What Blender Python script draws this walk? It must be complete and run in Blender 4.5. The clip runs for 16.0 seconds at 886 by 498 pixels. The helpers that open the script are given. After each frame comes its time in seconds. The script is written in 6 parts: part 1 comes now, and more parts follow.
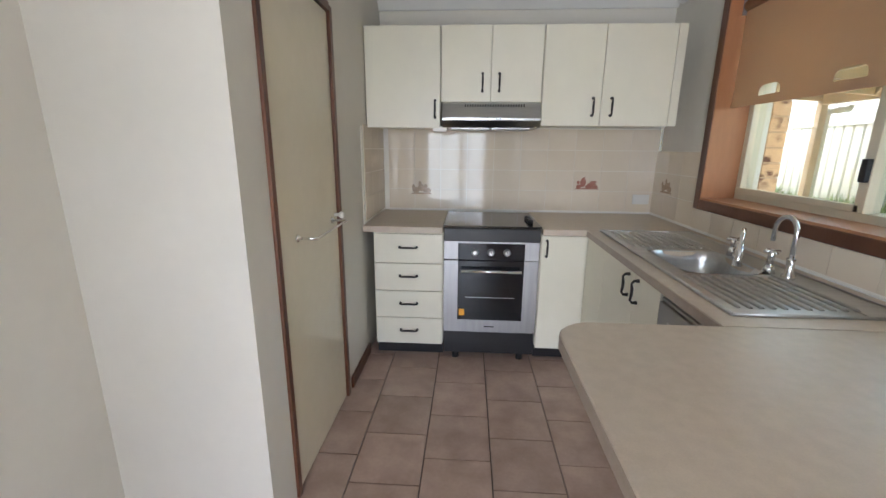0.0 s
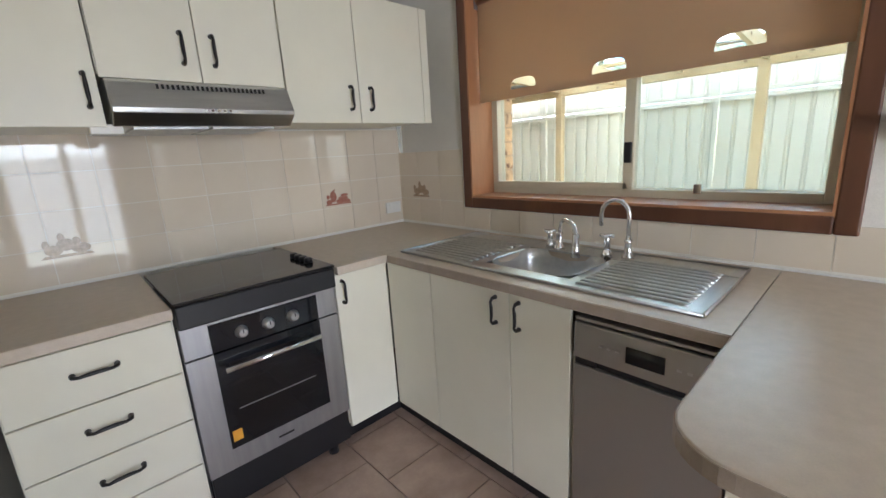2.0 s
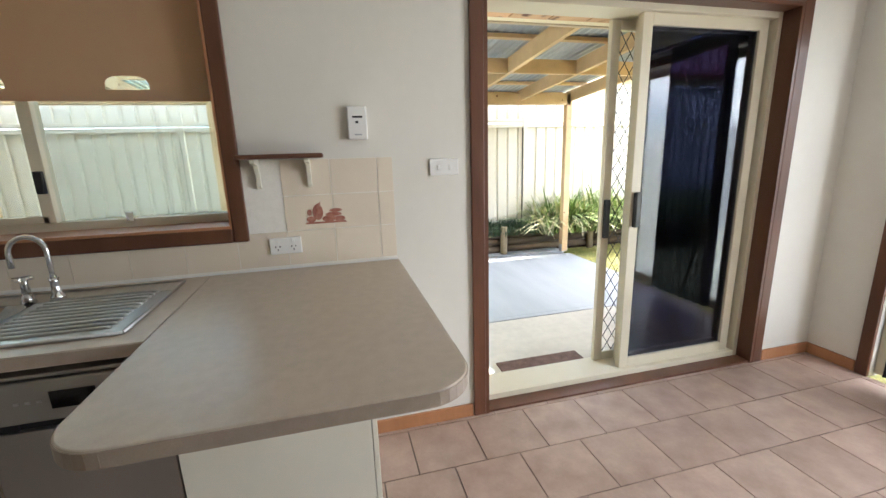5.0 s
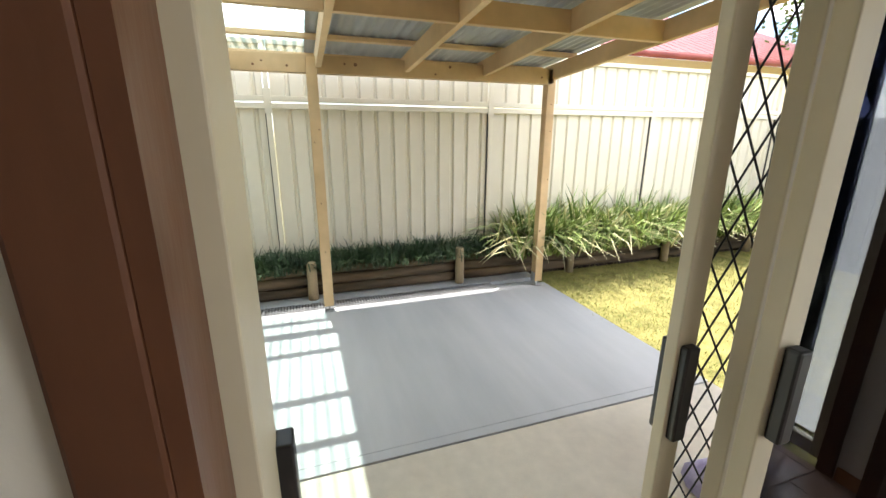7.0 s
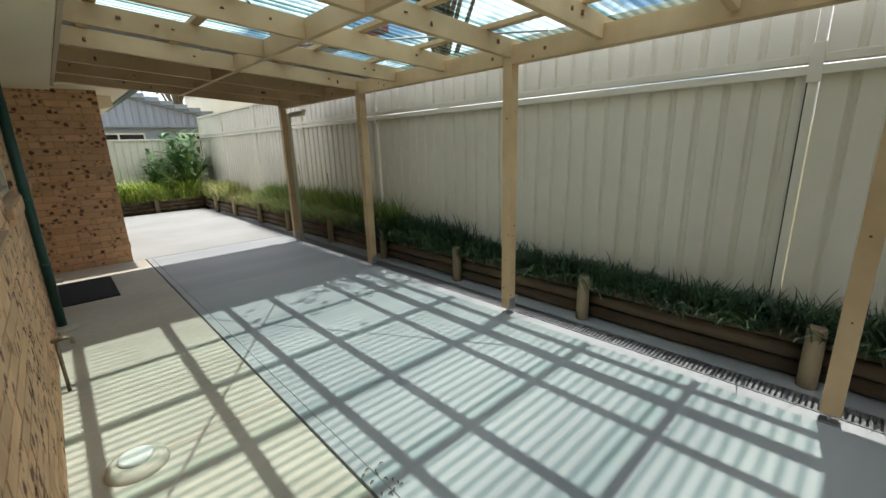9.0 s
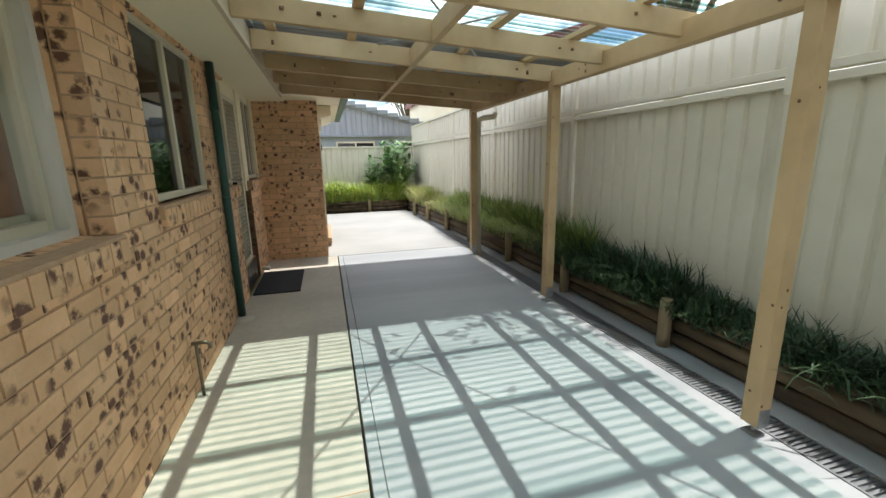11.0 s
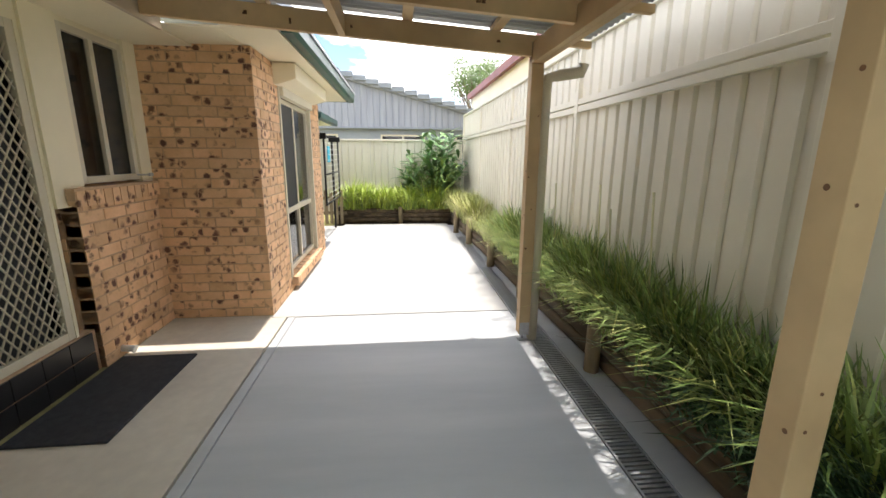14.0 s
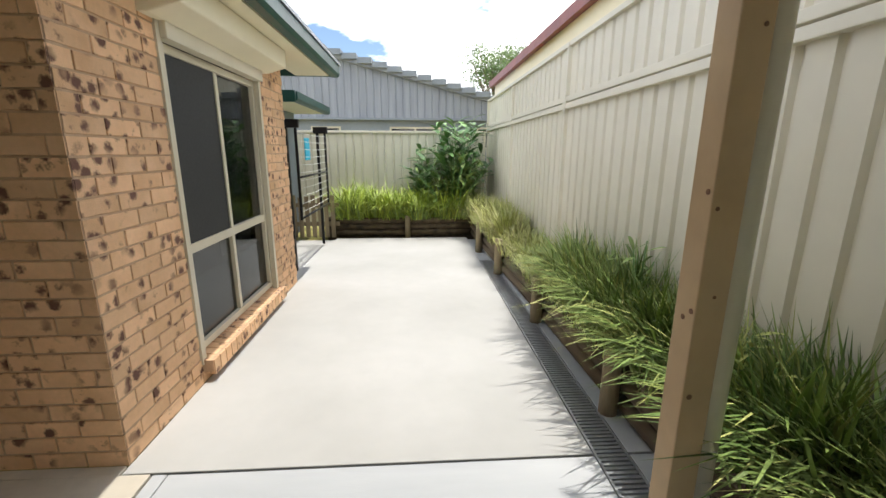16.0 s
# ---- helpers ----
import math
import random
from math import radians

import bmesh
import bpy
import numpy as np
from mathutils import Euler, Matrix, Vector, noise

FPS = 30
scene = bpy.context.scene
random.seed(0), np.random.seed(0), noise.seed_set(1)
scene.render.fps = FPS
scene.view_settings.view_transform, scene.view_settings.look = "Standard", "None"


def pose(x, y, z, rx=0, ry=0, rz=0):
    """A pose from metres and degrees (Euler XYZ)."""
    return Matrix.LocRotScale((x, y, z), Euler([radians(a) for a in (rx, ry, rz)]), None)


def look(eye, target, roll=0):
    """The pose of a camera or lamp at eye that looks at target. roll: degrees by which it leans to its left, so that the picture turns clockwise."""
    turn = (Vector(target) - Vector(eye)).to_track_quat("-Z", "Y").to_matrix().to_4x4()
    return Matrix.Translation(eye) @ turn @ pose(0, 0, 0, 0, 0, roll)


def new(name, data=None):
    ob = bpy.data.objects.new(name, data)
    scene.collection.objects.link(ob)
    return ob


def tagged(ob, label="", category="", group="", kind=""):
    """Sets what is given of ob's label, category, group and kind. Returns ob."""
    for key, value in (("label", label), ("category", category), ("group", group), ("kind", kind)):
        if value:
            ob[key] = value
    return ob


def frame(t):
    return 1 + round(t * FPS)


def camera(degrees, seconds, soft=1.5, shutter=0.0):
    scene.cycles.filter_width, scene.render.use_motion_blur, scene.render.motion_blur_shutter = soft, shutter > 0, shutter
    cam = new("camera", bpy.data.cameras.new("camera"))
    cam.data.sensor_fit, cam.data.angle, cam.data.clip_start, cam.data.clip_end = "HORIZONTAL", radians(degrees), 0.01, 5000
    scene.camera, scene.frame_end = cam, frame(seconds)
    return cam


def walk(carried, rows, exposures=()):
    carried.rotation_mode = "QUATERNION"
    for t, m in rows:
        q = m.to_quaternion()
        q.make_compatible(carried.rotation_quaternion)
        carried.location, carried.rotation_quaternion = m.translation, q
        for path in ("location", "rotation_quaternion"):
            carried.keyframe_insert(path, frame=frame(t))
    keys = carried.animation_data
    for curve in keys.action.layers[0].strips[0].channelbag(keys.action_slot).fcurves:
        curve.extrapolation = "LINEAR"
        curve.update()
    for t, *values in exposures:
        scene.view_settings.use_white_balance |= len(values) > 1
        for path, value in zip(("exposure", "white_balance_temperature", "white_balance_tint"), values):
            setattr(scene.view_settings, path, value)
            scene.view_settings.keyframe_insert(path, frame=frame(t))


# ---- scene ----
cam = camera(94.3, 16.0)
PATH = [
    (0, (0.115, 0.305, 1.38), (-0.002, 2.242, 0.899), 0.5),
    (0.5, (-0.026, 0.498, 1.374), (0.216, 2.421, 0.88), -1.2),
    (1, (-0.066, 0.754, 1.338), (0.406, 2.638, 0.865), -1.7),
    (1.5, (-0.084, 1.015, 1.351), (0.742, 2.778, 0.894), -2.2),
    (2, (-0.245, 1.221, 1.355), (1.075, 2.652, 0.896), -3.4),
    (2.5, (-0.384, 1.27, 1.361), (1.191, 2.412, 0.897), -3.4),
    (3, (-0.48, 1.237, 1.365), (1.181, 2.2, 0.893), -3.0),
    (3.5, (-0.552, 1.278, 1.36), (1.24, 1.967, 0.899), -3.9),
    (4, (-0.55, 1.269, 1.353), (1.351, 1.571, 0.916), -4.1),
    (4.5, (-0.525, 1.199, 1.36), (1.396, 0.963, 0.924), -2.7),
    (4.7, (-0.481, 1.125, 1.358), (1.427, 0.709, 0.924), -2.4),
    (5.3, (-0.2, 0.6, 1.385), (1.7, 0.1, 0.93), -1.6),
    (6.0, (0.3, 0.28, 1.46), (2.15, -0.3, 0.94), -0.4),
    (6.8, (0.987, 0.15, 1.535), (2.783, -0.516, 0.972), 0.5),
    (7, (1.165, 0.085, 1.505), (2.989, -0.536, 0.970), 0.2),
    (7.5, (1.495, -0.045, 1.488), (3.41, -0.305, 0.978), -0.3),
    (8, (1.793, -0.164, 1.438), (3.69, 0.223, 0.94), -0.1),
    (8.5, (1.952, -0.1, 1.399), (3.631, 0.868, 0.905), -1.1),
    (9, (2.157, -0.056, 1.403), (3.477, 1.361, 0.904), -1.7),
    (9.5, (2.287, 0.052, 1.393), (3.309, 1.7, 0.902), -2.0),
    (10, (2.412, 0.195, 1.358), (3.215, 1.969, 0.903), -2.1),
    (10.2, (2.485, 0.255, 1.352), (3.218, 2.065, 0.905), -2.1),
    (12.3, (3.515, 1.848, 1.392), (3.862, 3.768, 0.953), 0.6),
    (12.5, (3.591, 2.044, 1.373), (3.918, 3.968, 0.933), 0.6),
    (13, (3.77, 2.546, 1.361), (4.051, 4.477, 0.921), 0.5),
    (13.5, (3.922, 3.032, 1.367), (4.167, 4.967, 0.922), 0.3),
    (14, (4.023, 3.563, 1.34), (4.231, 5.503, 0.899), 0.4),
    (14.5, (4.087, 4.089, 1.339), (4.26, 6.032, 0.895), 0.3),
    (15, (4.153, 4.596, 1.342), (4.288, 6.54, 0.894), 0.2),
    (15.5, (4.193, 5.093, 1.342), (4.307, 7.037, 0.886), 0.1),
    (16, (4.215, 5.61, 1.332), (4.34, 7.553, 0.871), 0.2),
]
EXPOSURE = [(0.0, 3.65, 5900, 15), (4.0, 3.55, 5900, 15), (4.7, 3.35, 6000, 14), (6.8, 2.55, 6550, 13), (7.5, 1.7, 6650, 13), (8.0, 1.35, 6650, 12), (9.5, 0.95, 6250, 9), (10.2, 1.05, 6250, 9), (12.5, 1.78, 6750, 13), (13.5, 1.88, 6750, 14), (14.5, 1.63, 6550, 12), (15.0, 1.48, 6550, 11), (16.0, 1.23, 6550, 10)]
walk(cam, [(t, look(eye, target, roll)) for t, eye, target, roll in PATH], EXPOSURE)

# ---- light ----
SUN_WAY = Vector((0.2, 0.03, 1.0)).normalized()
world = bpy.data.worlds.new("world")
scene.world = world
world.use_nodes = True
wn, wl = world.node_tree.nodes, world.node_tree.links
sky = wn.new("ShaderNodeTexSky")
sky.sky_type, sky.sun_disc = "NISHITA", False
sky.dust_density, sky.ozone_density = 0.2, 1.6
sky.sun_elevation, sky.sun_rotation = math.asin(SUN_WAY.z), math.atan2(SUN_WAY.x, SUN_WAY.y)
wc = wn.new("ShaderNodeTexCoord")
wmap = wn.new("ShaderNodeMapping")
wmap.inputs["Scale"].default_value = (1, 1, 2.2)
wl.new(wc.outputs["Generated"], wmap.inputs["Vector"])
wnoise = wn.new("ShaderNodeTexNoise")
wnoise.inputs["Scale"].default_value, wnoise.inputs["Detail"].default_value = 4.6, 9
wnoise.inputs["Roughness"].default_value = 0.55
wl.new(wmap.outputs["Vector"], wnoise.inputs["Vector"])
wramp = wn.new("ShaderNodeValToRGB")
wramp.color_ramp.elements[0].position, wramp.color_ramp.elements[1].position = 0.455, 0.57
wl.new(wnoise.outputs["Fac"], wramp.inputs["Fac"])
wmix = wn.new("ShaderNodeMix")
wmix.data_type = "RGBA"
wl.new(wramp.outputs["Color"], wmix.inputs["Factor"])
wl.new(sky.outputs["Color"], wmix.inputs["A"])
wmix.inputs["B"].default_value = (16.5, 16.5, 16.8, 1)
wl.new(wmix.outputs["Result"], wn["Background"].inputs["Color"])
wn["Background"].inputs["Strength"].default_value = 0.08
sun = new("sun", bpy.data.lights.new("sun", "SUN"))
sun.data.energy, sun.data.angle, sun.data.color = 2.0, radians(0.53), (1.0, 0.96, 0.91)
sun.matrix_world = look(SUN_WAY * 30, (0, 0, 0))
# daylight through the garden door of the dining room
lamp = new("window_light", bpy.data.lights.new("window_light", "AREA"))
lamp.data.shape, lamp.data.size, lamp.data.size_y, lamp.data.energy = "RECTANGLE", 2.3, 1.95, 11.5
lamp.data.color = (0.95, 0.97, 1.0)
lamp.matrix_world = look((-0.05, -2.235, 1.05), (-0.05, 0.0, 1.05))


# ---- materials ----
def mat(name, c1, c2, scale=6.0, rough=0.6, metal=0.0, bump=0.15, bscale=80.0, stretch=(1, 1, 1), rand=0.0, fine=0.12, coat=0.0, dist=0.004, island=0.0, spec=0.5):
    m = bpy.data.materials.new(name)
    m.use_nodes = True
    n, l = m.node_tree.nodes, m.node_tree.links
    b = n["Principled BSDF"]
    tc, mp = n.new("ShaderNodeTexCoord"), n.new("ShaderNodeMapping")
    mp.inputs["Scale"].default_value = stretch
    l.new(tc.outputs["Object"], mp.inputs["Vector"])
    vec = mp.outputs["Vector"]
    if rand:
        oi, add = n.new("ShaderNodeObjectInfo"), n.new("ShaderNodeVectorMath")
        cmb = n.new("ShaderNodeMath")
        cmb.operation = "MULTIPLY"
        cmb.inputs[1].default_value = 37.0
        l.new(oi.outputs["Random"], cmb.inputs[0])
        l.new(vec, add.inputs[0])
        l.new(cmb.outputs[0], add.inputs[1])
        vec = add.outputs["Vector"]
    n1, n2, n3 = (n.new("ShaderNodeTexNoise") for _ in range(3))
    for t, s, d in ((n1, scale, 5), (n2, scale * 9, 4), (n3, bscale, 4)):
        t.inputs["Scale"].default_value, t.inputs["Detail"].default_value = s, d
        l.new(vec, t.inputs["Vector"])
    rp = n.new("ShaderNodeValToRGB")
    rp.color_ramp.elements[0].position, rp.color_ramp.elements[1].position = 0.32, 0.68
    rp.color_ramp.elements[0].color, rp.color_ramp.elements[1].color = (*c1, 1), (*c2, 1)
    l.new(n1.outputs["Fac"], rp.inputs["Fac"])
    hs = n.new("ShaderNodeHueSaturation")
    l.new(rp.outputs["Color"], hs.inputs["Color"])
    mr = n.new("ShaderNodeMapRange")
    mr.inputs["To Min"].default_value, mr.inputs["To Max"].default_value = 1 - fine, 1 + fine
    l.new(n2.outputs["Fac"], mr.inputs["Value"])
    val = mr.outputs["Result"]
    for amount, node, out in ((rand, "ShaderNodeObjectInfo", "Random"), (island, "ShaderNodeNewGeometry", "Random Per Island")):
        if amount:
            src, m2, mu = n.new(node), n.new("ShaderNodeMapRange"), n.new("ShaderNodeMath")
            m2.inputs["To Min"].default_value, m2.inputs["To Max"].default_value = 1 - amount, 1 + amount
            l.new(src.outputs[out], m2.inputs["Value"])
            mu.operation = "MULTIPLY"
            l.new(val, mu.inputs[0])
            l.new(m2.outputs["Result"], mu.inputs[1])
            val = mu.outputs[0]
    l.new(val, hs.inputs["Value"])
    l.new(hs.outputs["Color"], b.inputs["Base Color"])
    r2 = n.new("ShaderNodeMapRange")
    r2.inputs["To Min"].default_value, r2.inputs["To Max"].default_value = max(0.02, rough * 0.82), min(1, rough * 1.18)
    l.new(n2.outputs["Fac"], r2.inputs["Value"])
    l.new(r2.outputs["Result"], b.inputs["Roughness"])
    b.inputs["Metallic"].default_value, b.inputs["Coat Weight"].default_value = metal, coat
    b.inputs["Specular IOR Level"].default_value = spec
    if bump:
        bp = n.new("ShaderNodeBump")
        bp.inputs["Strength"].default_value, bp.inputs["Distance"].default_value = bump, dist
        l.new(n3.outputs["Fac"], bp.inputs["Height"])
        l.new(bp.outputs["Normal"], b.inputs["Normal"])
    return m


def schlick(n, l, gloss):
    """Gloss that grows towards grazing view, alike from both sides."""
    lw, pw, mr = n.new("ShaderNodeLayerWeight"), n.new("ShaderNodeMath"), n.new("ShaderNodeMapRange")
    lw.inputs["Blend"].default_value = 0.5
    pw.operation, pw.inputs[1].default_value = "POWER", 5.0
    f0 = ((gloss - 1) / (gloss + 1)) ** 2
    mr.inputs["To Min"].default_value, mr.inputs["To Max"].default_value = f0, 0.9
    l.new(lw.outputs["Facing"], pw.inputs[0]), l.new(pw.outputs[0], mr.inputs["Value"])
    return mr.outputs["Result"]


def glass(name, tint, gloss=1.5, rough=0.0):
    m = bpy.data.materials.new(name)
    m.use_nodes = True
    n, l = m.node_tree.nodes, m.node_tree.links
    n.remove(n["Principled BSDF"])
    tr, gl, mx, fr = n.new("ShaderNodeBsdfTransparent"), n.new("ShaderNodeBsdfGlossy"), n.new("ShaderNodeMixShader"), schlick(n, l, gloss)
    tr.inputs["Color"].default_value, gl.inputs["Roughness"].default_value = (*tint, 1), rough
    l.new(fr, mx.inputs[0]), l.new(tr.outputs[0], mx.inputs[1]), l.new(gl.outputs[0], mx.inputs[2])
    l.new(mx.outputs[0], n["Material Output"].inputs["Surface"])
    return m


def brick_mat(name, rand, island):
    """Tan brick with clusters of small burnt iron spots."""
    m = mat(name, (0.66, 0.40, 0.215), (0.78, 0.505, 0.295), 5, 0.85, bump=0.4, bscale=140, rand=rand, island=island, fine=0.10)
    n, l = m.node_tree.nodes, m.node_tree.links
    b = n["Principled BSDF"]
    src = b.inputs["Base Color"].links[0].from_socket
    tc, ad, oi, sc = n.new("ShaderNodeTexCoord"), n.new("ShaderNodeVectorMath"), n.new("ShaderNodeObjectInfo"), n.new("ShaderNodeMath")
    sc.operation, sc.inputs[1].default_value = "MULTIPLY", 61.0 if rand else 0.0
    l.new(oi.outputs["Random"], sc.inputs[0])
    l.new(tc.outputs["Object"], ad.inputs[0]), l.new(sc.outputs[0], ad.inputs[1])
    vo, no, no2 = n.new("ShaderNodeTexVoronoi"), n.new("ShaderNodeTexNoise"), n.new("ShaderNodeTexNoise")
    vo.inputs["Scale"].default_value, vo.inputs["Randomness"].default_value = 13.0, 0.85
    no.inputs["Scale"].default_value, no.inputs["Detail"].default_value = 4.2, 2
    no2.inputs["Scale"].default_value, no2.inputs["Detail"].default_value = 70, 4
    for t in (vo, no, no2):
        l.new(ad.outputs["Vector"], t.inputs["Vector"])
    spot, wob, where, mul, mx = n.new("ShaderNodeMapRange"), n.new("ShaderNodeMath"), n.new("ShaderNodeMapRange"), n.new("ShaderNodeMath"), n.new("ShaderNodeMix")
    wob.operation, wob.inputs[1].default_value = "MULTIPLY_ADD", 0.45
    l.new(no2.outputs["Fac"], wob.inputs[0]), l.new(vo.outputs["Distance"], wob.inputs[2])
    for node, a, c in ((spot, 0.68, 0.50), (where, 0.44, 0.54)):
        node.inputs["From Min"].default_value, node.inputs["From Max"].default_value = a, c
    l.new(wob.outputs[0], spot.inputs["Value"]), l.new(no.outputs["Fac"], where.inputs["Value"])
    mul.operation = "MULTIPLY"
    l.new(spot.outputs["Result"], mul.inputs[0]), l.new(where.outputs["Result"], mul.inputs[1])
    mx.data_type = "RGBA"
    l.new(mul.outputs[0], mx.inputs["Factor"]), l.new(src, mx.inputs["A"])
    mx.inputs["B"].default_value = (0.15, 0.07, 0.045, 1)
    l.new(mx.outputs["Result"], b.inputs["Base Color"])
    return m


def cloth_mat():
    """Tan woven blind that lets some daylight through."""
    m = mat("tan blind fabric", (0.50, 0.37, 0.25), (0.53, 0.395, 0.27), 3, 0.8, bump=0.2, bscale=500, fine=0.04)
    n, l = m.node_tree.nodes, m.node_tree.links
    b, out = n["Principled BSDF"], n["Material Output"]
    tr, mx = n.new("ShaderNodeBsdfTranslucent"), n.new("ShaderNodeMixShader")
    tr.inputs["Color"].default_value = (0.78, 0.52, 0.32, 1)
    mx.inputs[0].default_value = 0.45
    l.new(b.outputs[0], mx.inputs[1]), l.new(tr.outputs[0], mx.inputs[2]), l.new(mx.outputs[0], out.inputs["Surface"])
    return m


def roof_clear_mat():
    m = bpy.data.materials.new("polycarbonate")
    m.use_nodes = True
    n, l = m.node_tree.nodes, m.node_tree.links
    n.remove(n["Principled BSDF"])
    tc, sp, mu, sn, mr, no = n.new("ShaderNodeTexCoord"), n.new("ShaderNodeSeparateXYZ"), n.new("ShaderNodeMath"), n.new("ShaderNodeMath"), n.new("ShaderNodeMapRange"), n.new("ShaderNodeTexNoise")
    tr, gl, mx, fr, cr = n.new("ShaderNodeBsdfTransparent"), n.new("ShaderNodeBsdfGlossy"), n.new("ShaderNodeMixShader"), schlick(n, l, 1.5), n.new("ShaderNodeValToRGB")
    l.new(tc.outputs["Object"], sp.inputs[0])
    # stripes in the tint imitate the bright and dark lines focused by the ridges
    mu.operation, mu.inputs[1].default_value = "MULTIPLY", 2 * math.pi / 0.076
    sn.operation = "SINE"
    l.new(sp.outputs["Y"], mu.inputs[0]), l.new(mu.outputs[0], sn.inputs[0])
    mr.inputs["From Min"].default_value = -1
    l.new(sn.outputs[0], mr.inputs["Value"])
    l.new(mr.outputs["Result"], cr.inputs["Fac"])
    cr.color_ramp.elements[0].color, cr.color_ramp.elements[1].color = (0.36, 0.50, 0.48, 1), (0.84, 0.94, 0.91, 1)
    cr.color_ramp.elements[0].position, cr.color_ramp.elements[1].position = 0.15, 0.7
    l.new(cr.outputs["Color"], tr.inputs["Color"])
    gl.inputs["Roughness"].default_value = 0.05
    l.new(fr, mx.inputs[0]), l.new(tr.outputs[0], mx.inputs[1]), l.new(gl.outputs[0], mx.inputs[2])
    l.new(mx.outputs[0], n["Material Output"].inputs["Surface"])
    return m


